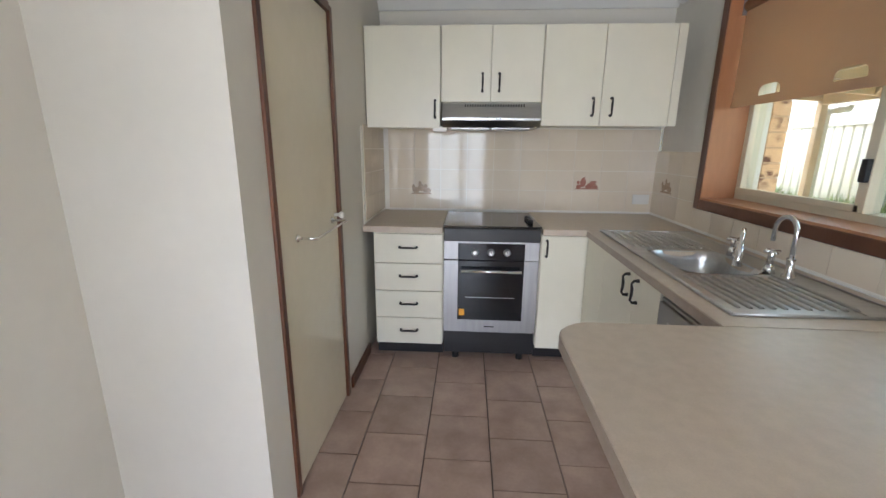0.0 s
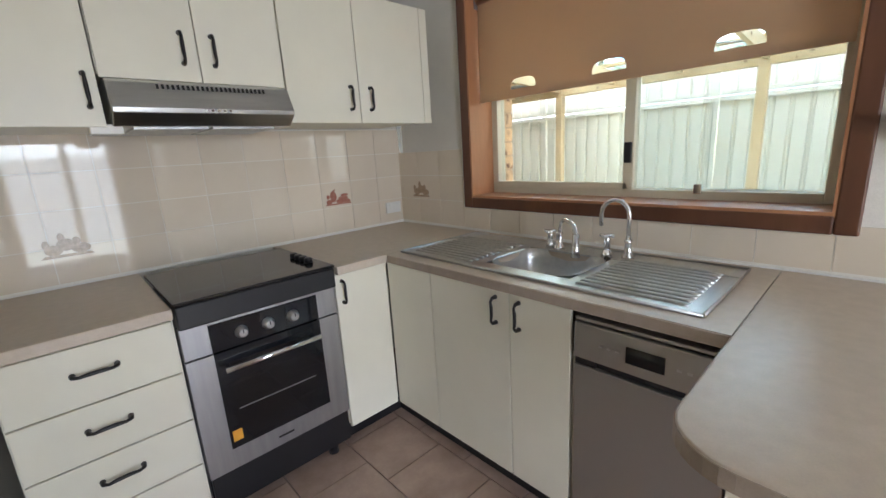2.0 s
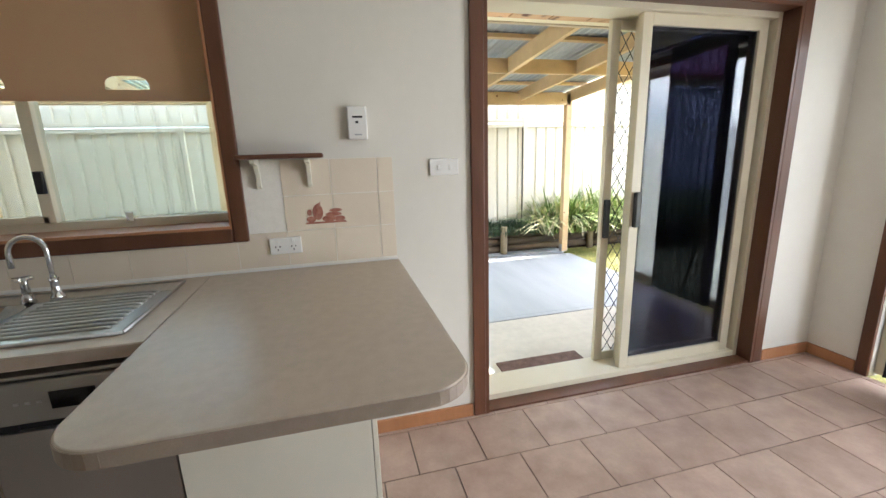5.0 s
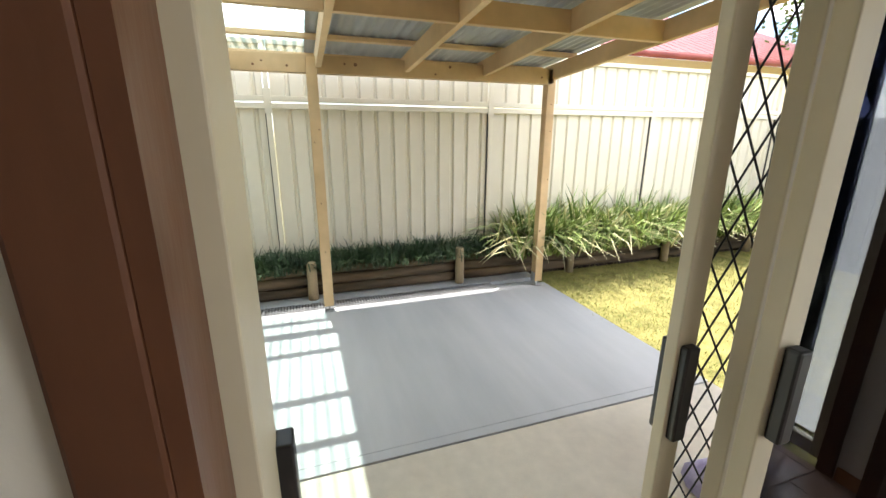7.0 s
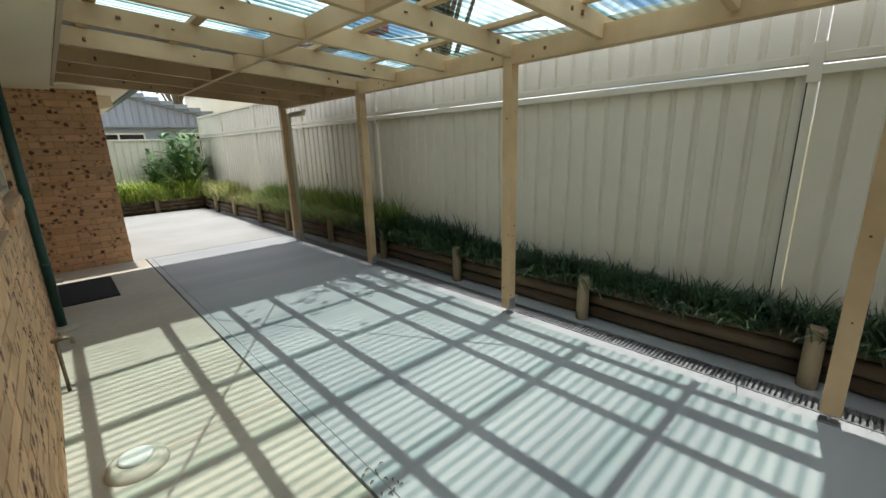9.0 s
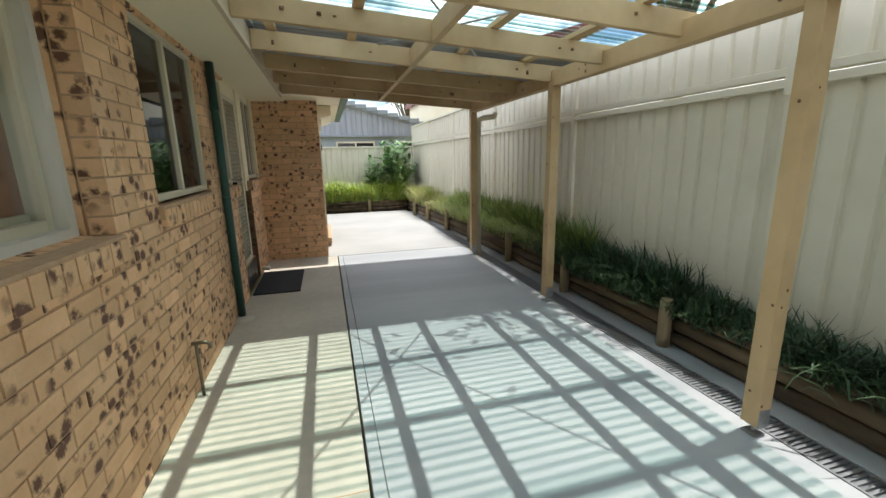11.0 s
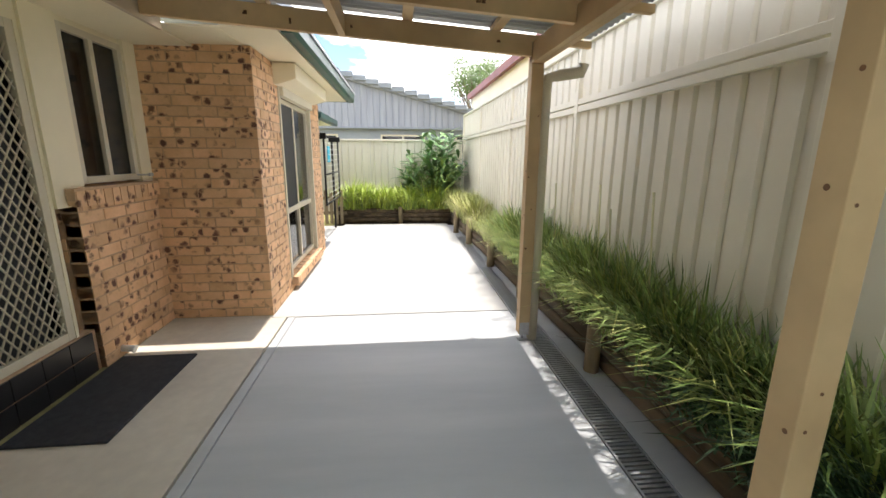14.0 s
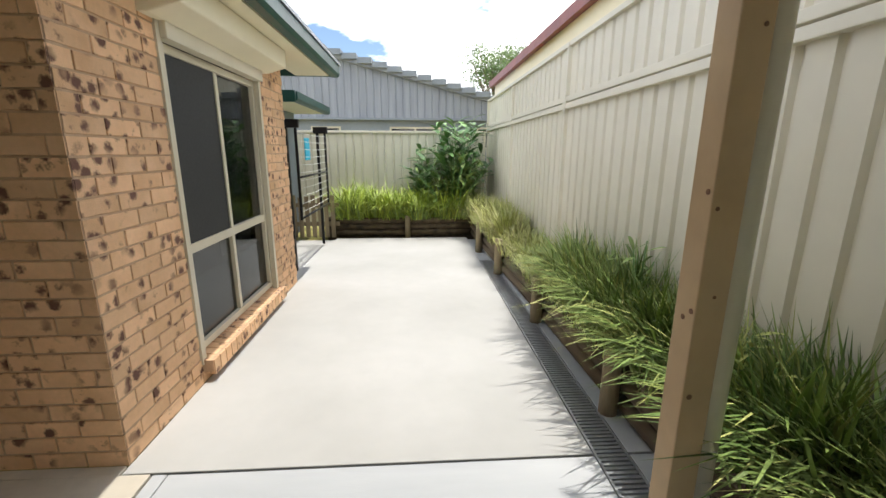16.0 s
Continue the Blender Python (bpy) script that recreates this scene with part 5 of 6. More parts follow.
structure("roof_main", prism(bmesh.new(), [(3.3, 2.345), (3.3, 2.375), (-3.0, 4.6), (-3.0, 4.56)], 1, 6.9, 11.1), "colorbond", "sheet roof of the house", "roof")
structure("roof_main", prism(bmesh.new(), [(2.42, 2.37), (2.42, 2.40), (-3.0, 4.3), (-3.0, 4.26)], 1, -3.2, 6.9), "colorbond", "sheet roof of the house", "roof")
rear = thing("rear_wing", (1.8, 13.0, G), "rear wing with a green gutter", "house wing", kind="structure")
part("wall", boxes((0.3, 2.0, 11.9, 13.6, G, 2.0)), "greyhouse", rear)
part("eave", boxes((0.3, 2.55, 11.7, 13.7, 2.0, 2.02)), "cream", rear)
part("gutter", prism(bmesh.new(), [(2.5 + a, b - 0.22) for a, b in gut], 1, 11.6, 13.75), "green", rear, "dark green gutter")
part("gutter_end", boxes((1.4, 2.6, 11.56, 11.6, 1.98, 2.13)), "green", rear)
dp = thing("downpipe", (1.975, 4.88, G), "dark green round downpipe with wall straps", "downpipe")
part("pipe", tube(bmesh.new(), [(1.975, 4.88, G), (1.975, 4.88, 2.2)], 0.036, 16), "green", dp)
for z in (0.45, 1.02, 1.8):
    part("strap", tube(bmesh.new(), [(1.975, 4.88, z), (1.975, 4.88, z + 0.03)], 0.039, 16), "green", dp)
solid("concrete_collar", tube(bmesh.new(), [(1.985, 4.88, G - 0.01), (1.985, 4.88, G + 0.03), (1.985, 4.88, G + 0.04)], [0.12, 0.1, 0.06], 16), "slab_old", "small concrete collar round the downpipe", "collar")
gt = thing("garden_tap", (2.0, 3.5, G), "old brass garden tap on a standpipe", "tap")
part("standpipe", tube(bmesh.new(), [(1.975, 3.5, G), (1.975, 3.5, 0.22)], 0.011, 8), "brass", gt)
part("spout", tube(bmesh.new(), [(1.95, 3.5, 0.22), (2.02, 3.5, 0.225), (2.05, 3.5, 0.215), (2.055, 3.5, 0.18)], 0.013, 8), "brass", gt)
part("handle", tube(bmesh.new(), [(2.0, 3.475, 0.262), (2.0, 3.525, 0.262)], 0.006, 8), "brass", gt)
cap = thing("inspection_cap", (2.2, 2.33, G), "cream round inspection cap in a concrete surround", "drain cap")
part("surround", tube(bmesh.new(), [(2.2, 2.33, G - 0.02), (2.2, 2.33, G + 0.035), (2.2, 2.33, G + 0.045)], [0.15, 0.125, 0.1], 20), "slab_old", cap)
part("cap", tube(bmesh.new(), [(2.2, 2.33, G + 0.045), (2.2, 2.33, G + 0.06), (2.2, 2.33, G + 0.064)], [0.075, 0.075, 0.066], 20), "white", cap, "cream screw cap")
structure("joint", boxes((2.28, 2.951, 2.36, 2.368, G, G + 0.001)), "mortar", "crack line in the old concrete", "joint")
solid("doormat", boxes((1.95, 2.475, 5.62, 6.62, G, G + 0.015)), "mat", "flat charcoal doormat at the laundry door", "doormat", 0.004)
solid("doormat", boxes((1.97, 2.22, -0.8, -0.15, G, G + 0.014)), "brownmat", "brown coir doormat outside the sliding door", "doormat", 0.004)
solid("dry_leaves", boxes((3.02, 3.03, 1.36, 1.4, G, G + 0.004)), "log", "a few dry leaves on the slab", "leaves")
dl = bpy.data.objects["dry_leaves"]
bm = bmesh.new()
for k in range(14):
    x, y, a = random.uniform(-0.05, 0.07), random.uniform(-0.12, 0.1), random.uniform(0, 6.3)
    c, s = math.cos(a) * 0.013, math.sin(a) * 0.013
    tube(bm, [(x - c, y - s, 0.004), (x, y, 0.012), (x + c, y + s, 0.005)], [0.001, 0.004, 0.001], 5)
bm.to_mesh(dl.data)
bm.free()
mop = thing("mop", (2.02, -1.78, G), "yellow-poled mop leaning on the wall, its lilac base imitating sunlit paving", "mop")
part("pole", tube(bmesh.new(), [(2.25, -1.72, G + 0.1), (2.0, -1.85, 1.5)], 0.011, 8), "yellow", mop)
# lilac cone imitates sunlit paving seen through the tinted door glass
part("cloth", tube(bmesh.new(), [(2.27, -1.71, G), (2.26, -1.715, G + 0.08), (2.24, -1.725, G + 0.16)], [0.16, 0.1, 0.02], 12), "purple", mop)

# ---- drain grate ----
dg = thing("drain_grate", (5.18, 5.0, G - 0.04), "galvanised slotted drain grate in the concrete", "drain", kind="structure")
part("edge_rail", boxes((5.095, 5.107, -1.9, 11.2, G - 0.035, G + 0.001), (5.253, 5.265, -1.9, 11.2, G - 0.035, G + 0.001)), "galv", dg)
slat = mesh_of("slat", boxes((-0.072, 0.072, -0.008, 0.008, -0.012, 0.0)), "galv")
rest = bmesh.new()
for k in range(460):
    y = -1.88 + k * 0.0285
    if 2.6 < y < 10.2:
        piece("slat", slat, dg, (5.18, y, G - 0.001))
    elif y < 11.18:
        box(rest, 5.108, 5.252, y - 0.008, y + 0.008, G - 0.013, G - 0.001)
part("slats", rest, "galv", dg, kind="stuff")

# ---- pergola ----
PY = [-2.36, -0.063, 2.16, 4.40, 6.68]
pg = thing("pergola", (3.7, 2.2, G), "treated pine patio roof with clear and metal sheets", "pergola")


def rafter_z(x):
    return 2.215 - (x - 2.4) * 0.068


for y in PY:
    p = part("post", boxes((4.985, 5.075, y - 0.045, y + 0.045, G + 0.06, 2.13)), "pine", pg, "squared pine post", 0.004)
    part("post_bracket", boxes((4.99, 5.07, y - 0.047, y - 0.0455, G + 0.05, G + 0.16), (4.99, 5.07, y + 0.0455, y + 0.047, G + 0.05, G + 0.16), (5.0, 5.06, y - 0.03, y + 0.03, G + 0.05, G + 0.06), (5.022, 5.038, y - 0.008, y + 0.008, G, G + 0.05), (4.99, 5.07, y - 0.04, y + 0.04, G, G + 0.006)), "galv", p, "galvanised stirrup")
    bm = bmesh.new()
    for k in range(4):
        z, o = random.uniform(0.0, 1.9), random.uniform(-0.03, 0.03)
        tube(bm, [(4.9838, y + o, z), (4.9862, y + o, z)], random.uniform(0.005, 0.009), 8)
        z = random.uniform(0.0, 1.9)
        tube(bm, [(5.03 + o, y - 0.0462, z), (5.03 + o, y - 0.043, z)], random.uniform(0.005, 0.009), 8)
    part("knots", bm, "knot", p, kind="stuff")
for a, b in zip([-2.42] + PY[1:4], PY[1:4] + [6.74]):
    bm = part("beam", boxes((5.03, 5.075, a + 0.0465, b - 0.0465, 1.995, 2.135), (4.985, 5.03, a + 0.0465, b - 0.0465, 1.995, 2.135)), "pine", pg, "knotty pine beam", 0.003)
    kb = bmesh.new()
    for k in range(5):
        y, z = random.uniform(a + 0.1, b - 0.1), random.uniform(2.02, 2.11)
        tube(kb, [(4.9838, y, z), (4.9862, y, z)], random.uniform(0.008, 0.016), 9)
    part("knots", kb, "knot", bm, kind="stuff")
raf = [-2.38 + k * 0.7535 for k in range(13)]
for y in raf:
    x0, x1 = 2.392, 5.42
    r = part("rafter", prism(bmesh.new(), [(x0, rafter_z(x0)), (4.98, rafter_z(4.98) + 0.0), (4.981, rafter_z(4.98) + 0.095), (x1, rafter_z(x1) + 0.095), (x1, rafter_z(x1) + 0.14), (x0, rafter_z(x0) + 0.14)], 1, y - 0.0225, y + 0.0225), "pine", pg, "pine rafter", 0.003)
    kb = bmesh.new()
    for k in range(5):
        x = random.uniform(2.5, 4.9)
        tube(kb, [(x, y - 0.0238, rafter_z(x) + random.uniform(0.03, 0.1)), (x, y - 0.021, rafter_z(x) + 0.07)], random.uniform(0.008, 0.015), 9)
    part("knots", kb, "knot", r, kind="stuff")
for a, b in zip(raf, raf[1:]):
    part("noggin", boxes((3.635, 3.68, a + 0.0235, b - 0.0235, rafter_z(3.66), rafter_z(3.66) + 0.135)), "pine", pg, bevel=0.003)
for x in (2.55, 3.15, 4.1, 4.72, 5.3):
    part("batten", boxes((x - 0.035, x + 0.035, -2.42, 6.74, rafter_z(x) + 0.143, rafter_z(x) + 0.178)), "pine", pg, bevel=0.003)
for s in (1, -1):
    part("strap_brace", tube(bmesh.new(), [(2.6, 3.7 + s * 1.9, rafter_z(2.6) + 0.138), (5.0, 3.7 - s * 1.9, rafter_z(5.0) + 0.138)], 0.008, 5), "galv", pg, "thin steel strap brace")


def corrugated(y0, y1, lift):
    n = int((y1 - y0) / 0.0095)
    bm = bmesh.new()
    prev = None
    for k in range(n + 1):
        y = y0 + (y1 - y0) * k / n
        h = lift + 0.008 * math.sin(2 * math.pi * y / 0.076)
        cur = (bm.verts.new((2.25, y, rafter_z(2.25) + 0.19 + h)), bm.verts.new((5.46, y, rafter_z(5.46) + 0.19 + h)))
        if prev:
            bm.faces.new((prev[0], prev[1], cur[1], cur[0])).smooth = True
        prev = cur
    return bm


for k, (a, b, m, lab) in enumerate(((-2.45, -0.75, "colorbond", "zinc corrugated sheet"), (-0.77, -0.02, "colorbond", "zinc corrugated sheet"), (-0.02, 0.80, "poly", "clear corrugated sheet"), (0.69, 1.52, "poly", "clear corrugated sheet"), (1.41, 2.24, "poly", "clear corrugated sheet"), (2.13, 2.96, "poly", "clear corrugated sheet"), (2.85, 3.68, "poly", "clear corrugated sheet"), (3.57, 4.35, "poly", "clear corrugated sheet"), (4.34, 5.6, "colorbond", "zinc corrugated sheet"), (5.58, 6.78, "colorbond", "zinc corrugated sheet"))):
    part("roof_sheet", corrugated(a, b, 0.002 * (k % 2)), m, pg, lab)
gp = thing("pergola_downpipe", (5.11, 6.68, G), "pale downpipe behind the end post", "downpipe")
part("outlet_pipe", tube(bmesh.new(), [(5.36, 6.62, 1.99), (5.35, 6.62, 1.94), (5.2, 6.66, 1.92), (5.12, 6.67, 1.9), (5.11, 6.68, 1.8), (5.11, 6.68, G)], 0.042, 14), "alum", gp)

# ---- fences ----
FX = 5.72
FP = [7.45 + 2.37 * k for k in range(-6, 3)] + [14.4]


def panel_profile(a, b, off=0.0):
    """Trapezoid ribs along a run from a to b: (run, depth)."""
    pts, u = [(a, 0.0)], a + 0.06
    while u + 0.11 < b:
        pts += [(u, 0.0), (u + 0.014, 0.024), (u + 0.038, 0.024), (u + 0.052, 0.0)]
        u += 0.172
    return pts + [(b, 0.0)]


def ribbed(axis, face, a, b, z0, z1, sign=1):
    bm, prev = bmesh.new(), None
    for u, d in panel_profile(a, b):
        w = face + sign * d
        p = (w, u) if axis == 0 else (u, w)
        cur = (bm.verts.new((*p, z0)), bm.verts.new((*p, z1)))
        if prev:
            bm.faces.new((prev[0], cur[0], cur[1], prev[1]))
        prev = cur
    return bm


def thick(ob, t):
    ob.modifiers.new("thick", "SOLIDIFY").thickness = t
    return ob


fe = thing("fence_east", (FX, 4, G), "tall cream ribbed steel fence with an upper extension", "fence", kind="structure")
for y in FP:
    part("post", boxes((FX - 0.035, FX + 0.04, y - 0.025, y + 0.025, -0.25, 2.36)), "fence", fe, bevel=0.004)
    part("rail_cover", boxes((FX - 0.042, FX - 0.036, y - 0.035, y + 0.035, 1.70, 1.93)), "fence", fe, bevel=0.002)
for a, b in zip(FP, FP[1:]):
    a, b = a + 0.03, b - 0.03
    # black strip stands in for the shade in the open gap at each post
    part("gap_dark_strip", boxes((FX - 0.02, FX + 0.002, a - 0.0045, a + 0.003, -0.2, 1.742)), "black", fe, "black strip in place of the shaded gap beside the post")
    thick(part("lower_panel", ribbed(0, FX, a, b, -0.25, 1.78), "fence", fe), 0.002)
    thick(part("upper_panel", ribbed(0, FX + 0.005, a, b, 1.85, 2.34), "fence", fe), 0.002)
    part("rail", boxes((FX - 0.035, FX + 0.04, a, b, 1.745, 1.80)), "fence", fe, bevel=0.004)
    part("rail", boxes((FX - 0.035, FX + 0.04, a, b, 1.812, 1.865)), "fence", fe, bevel=0.004)
    part("cap_rail", boxes((FX - 0.03, FX + 0.04, a, b, 2.32, 2.365)), "fence", fe, bevel=0.004)
fn = thing("fence_north", (3.5, 14.5, G), "cream ribbed steel back fence", "fence", kind="structure")
NX = [5.65, 3.28, 0.91, -1.46]
for x in NX:
    part("post", boxes((x - 0.025, x + 0.025, 14.45, 14.52, G, 1.74)), "fence", fn, bevel=0.004)
for b, a in zip(NX, NX[1:]):
    thick(part("panel", ribbed(1, 14.5, a + 0.03, b - 0.03, G, 1.72), "fence", fn), 0.002)
    part("cap_rail", boxes((a + 0.03, b - 0.03, 14.46, 14.53, 1.70, 1.75)), "fence", fn, bevel=0.004)

fs = thing("fence_south", (2, -6.85, G), "dark grey ribbed steel fence across the lawn", "fence", kind="structure")
SX = [5.7, 3.33, 0.96, -1.41, -3.78]
for x in SX:
    part("post", boxes((x - 0.025, x + 0.025, -6.9, -6.83, -0.29, 1.72)), "darkfence", fs, bevel=0.004)
for b, a in zip(SX, SX[1:]):
    thick(part("panel", ribbed(1, -6.87, a + 0.03, b - 0.03, -0.29, 1.7), "darkfence", fs), 0.002)
    part("cap_rail", boxes((a + 0.03, b - 0.03, -6.9, -6.83, 1.68, 1.73)), "darkfence", fs, bevel=0.004)

# ---- log retaining walls ----
def log_x(y):
    return 5.47 if y < 6 else 5.47 - 0.035 * (y - 6)


rw = thing("log_retaining_wall", (5.5, 5, G), "low retaining wall of weathered treated logs", "retaining wall", kind="structure")
LY = [-7.8, -6.2, -4.6, -3.05, -1.55, 0.07, 1.6, 3.17, 4.62, 6.12, 7.67, 9.0, 10.5, 11.8, 12.95]
for a, b in zip(LY, LY[1:]):
    for k in range(3):
        xa, xb, z = log_x(a), log_x(b), G + 0.06 + 0.112 * k
        j = [random.uniform(-0.008, 0.008) for _ in range(4)]
        off = 0.007 * k
        part("log", tube(bmesh.new(), [(xa + off + j[0], a + 0.004, z), ((xa + xb) / 2 + off + j[1], (a + b) / 2, z + j[2] * 0.6), (xb + off + j[3], b - 0.004, z)], [0.055 + j[1] * 0.3, 0.057, 0.055 + j[2] * 0.3], 10), "log", rw)
for y in LY[:-1]:
    x = log_x(y) - 0.095
    h = random.uniform(0.25, 0.31)
    part("log_post", tube(bmesh.new(), [(x, y, G - 0.05), (x, y, G + 0.4 * h), (x, y, h - 0.012 + G + 0.13), (x, y, h + G + 0.14)], [0.053, 0.052, 0.05, 0.044], 14), "logpost", rw, "upright round log post")
rn = thing("log_retaining_wall", (4.0, 13.0, G), "log retaining wall across the end of the path", "retaining wall", kind="structure")
for a, b in ((2.75, 4.05), (4.055, 5.3)):
    for k in range(3):
        part("log", tube(bmesh.new(), [(a, 13.02 + 0.006 * k, G + 0.055 + 0.105 * k), (b, 13.02 + 0.006 * k, G + 0.055 + 0.105 * k)], 0.053, 10), "log", rn)
part("log_post", tube(bmesh.new(), [(4.05, 12.93, G - 0.03), (4.05, 12.93, 0.2), (4.05, 12.93, 0.21)], [0.05, 0.05, 0.044], 14), "logpost", rn)
bed = [(log_x(y) + 0.03, y) for y in (-7.8, 6, 9, 13.0)]
structure("soil_bed", prism(bmesh.new(), bed + [(2.6, 13.06), (2.6, 14.44), (FX - 0.02, 14.44), (FX - 0.02, -7.8)], 2, -0.3, 0.145), "soil", "dark garden soil behind the logs", "soil")

# ---- planting ----
def blades(name, label, category, material, spots, length, width, lean, per, spread=0.08, droop=1.0):
    """Clumps of arching strap leaves, one mesh."""
    verts, faces = [], []
    for (cx, cy, cz, size) in spots:
        for _ in range(per):
            a = random.uniform(0, 2 * math.pi)
            l = length * size * random.uniform(0.55, 1.15)
            x, y = cx + random.gauss(0, spread), cy + random.gauss(0, spread)
            dx, dy = math.cos(a), math.sin(a)
            w = width * random.uniform(0.7, 1.2)
            out = lean * random.uniform(0.35, 1.2)
            i0 = len(verts)
            for k, s in enumerate((0.0, 0.35, 0.7, 1.0)):
                r = l * out * s ** 1.3
                h = l * (s - droop * 0.62 * s * s * out)
                ww = w * (0.75, 1.0, 0.7, 0.05)[k]
                px, py, pz = x + dx * r, y + dy * r, cz + h
                px = min(px, FX - 0.03) if cy < 14.3 else px
                verts.append((px - dy * ww, py + dx * ww, pz))
                verts.append((px + dy * ww, py - dx * ww, pz))
            for k in range(3):
                b = i0 + 2 * k
                faces.append((b, b + 1, b + 3, b + 2))
    me = bpy.data.meshes.new(name)
    me.from_pydata(verts, [], faces)
    me.materials.append(M[material])
    ob = new(name, me)
    return tagged(ob, label, category, kind="stuff")


R = random.Random(4)
random.seed(11)
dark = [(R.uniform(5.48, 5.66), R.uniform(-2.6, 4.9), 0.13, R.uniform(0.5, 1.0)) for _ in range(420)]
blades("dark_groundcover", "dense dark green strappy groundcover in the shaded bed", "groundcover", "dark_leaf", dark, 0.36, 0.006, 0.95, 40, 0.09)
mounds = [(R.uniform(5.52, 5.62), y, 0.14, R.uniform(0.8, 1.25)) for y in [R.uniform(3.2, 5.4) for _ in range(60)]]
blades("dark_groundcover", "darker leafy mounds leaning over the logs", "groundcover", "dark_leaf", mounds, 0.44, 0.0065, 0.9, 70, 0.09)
mid = [(R.uniform(log_x(y) + 0.07, 5.64), y, 0.14, R.uniform(0.75, 1.2)) for y in [R.uniform(4.5, 9.0) for _ in range(190)]]
blades("strappy_grass", "arching green strappy grass clumps spilling over the logs", "grass", "grass_leaf", mid, 0.68, 0.0075, 0.68, 72, 0.06, 1.35)
midpale = [s for s in mid if R.random() < 0.7]
blades("strappy_grass", "pale edged blades among the grass clumps", "grass", "pale_leaf", midpale, 0.70, 0.0055, 0.72, 28, 0.06, 1.35)
lily = [(R.uniform(5.3, 5.62), y, 0.13, R.uniform(0.8, 1.3)) for y in [R.uniform(-6.6, -2.25) for _ in range(110)]]
blades("strappy_lily", "tall arching broad strap leaves beside the lawn", "plant", "grass_leaf", lily, 0.76, 0.013, 0.95, 30, 0.10, 1.1)
# paler second set of blades puts the sunlight on the clumps into colour
blades("strappy_lily", "pale strap leaves beside the lawn, coloured as sunlit", "plant", "straw_leaf", lily[:70], 0.80, 0.012, 1.05, 16, 0.10, 1.2)
pale = [(R.uniform(log_x(y) + 0.04, 5.62), y, 0.14, R.uniform(0.6, 1.0) * (1.5 if y > 10.8 else 1.0)) for y in [R.uniform(7.9, 12.9) for _ in range(170)]]
blades("golden_grass", "golden variegated grass along the sunny path", "grass", "pale_leaf", pale, 0.46, 0.006, 0.75, 58, 0.07)
blades("golden_grass", "straw coloured tips among the golden grass", "grass", "straw_leaf", pale, 0.46, 0.005, 0.8, 16, 0.07)
north = [(R.uniform(2.7, 5.3), R.uniform(12.98, 14.2), 0.14, R.uniform(0.7, 1.2)) for _ in range(130)]
blades("golden_grass", "bright yellow-green grass above the end wall", "grass", "lime_leaf", north, 0.72, 0.010, 0.9, 36, 0.08)
blades("strappy_grass", "green grass above the end wall", "grass", "grass_leaf", north, 0.56, 0.008, 0.8, 22, 0.08)
stalks = bmesh.new()
for y in (6.3, 6.55, 7.35, 5.9):
    x, h = R.uniform(5.5, 5.62), R.uniform(0.75, 1.0)
    tube(stalks, [(x, y, 0.14), (x - 0.02, y + 0.03, 0.14 + h * 0.6), (x - 0.01, y + 0.09, 0.14 + h)], [0.005, 0.005, 0.009], 6)
solid("flower_stalks", stalks, "straw_leaf", "dry upright flower stalks in the grass bed", "stalks", kind="stuff")
lawn_spots = [(R.uniform(2.0, 5.4), -2.55 - 4.5 * R.random() ** 1.5, -0.18, R.uniform(0.6, 1.1)) for _ in range(1100)]
blades("lawn_grass", "short dry sunlit lawn grass", "grass", "lawnblade", lawn_spots, 0.06, 0.003, 0.9, 16, 0.09)


def leafy(name, label, category, material, at, count, length, width, height, spread):
    """A plant of canes with broad pointed leaves."""
    p = thing(name, at, label, category)
    o = Vector(at)
    stems, leaves = bmesh.new(), bmesh.new()
    for _ in range(count):
        a, h = random.uniform(0, 6.28), height * random.uniform(0.6, 1.0)
        r = spread * random.uniform(0.1, 1.0)
        top = o + Vector((r * math.cos(a), r * math.sin(a), h))
        tube(stems, [o + Vector((r * 0.4 * math.cos(a), r * 0.4 * math.sin(a), 0)), (o + top) / 2 + Vector((0, 0, h * 0.08)), top], [0.012, 0.009, 0.004], 5)
        for k in range(9):
            base = o.lerp(top, random.uniform(0.35, 1.0))
            b = random.uniform(0, 6.28)
            d = Vector((math.cos(b), math.sin(b), random.uniform(0.1, 0.9))).normalized()
            s = d.cross(Vector((0, 0, 1))).normalized()
            l, w = length * random.uniform(0.7, 1.2), width * random.uniform(0.7, 1.2)
            rows = []
            for t, ww, dz in ((0, 0.1, 0), (0.3, 0.9, 0.0), (0.6, 1.0, -0.05), (0.85, 0.55, -0.14), (1.0, 0.03, -0.22)):
                c = base + d * l * t + Vector((0, 0, dz * l))
                rows.append((leaves.verts.new(c - s * w * ww + Vector((0, 0, 0.2 * w * ww))), leaves.verts.new(c), leaves.verts.new(c + s * w * ww + Vector((0, 0, 0.2 * w * ww)))))
            for q, u in zip(rows, rows[1:]):
                leaves.faces.new((q[0], q[1], u[1], u[0])), leaves.faces.new((q[1], q[2], u[2], u[1]))
    part("stems", stems, "canna", p)
    part("leaves", leaves, material, p)
    return p


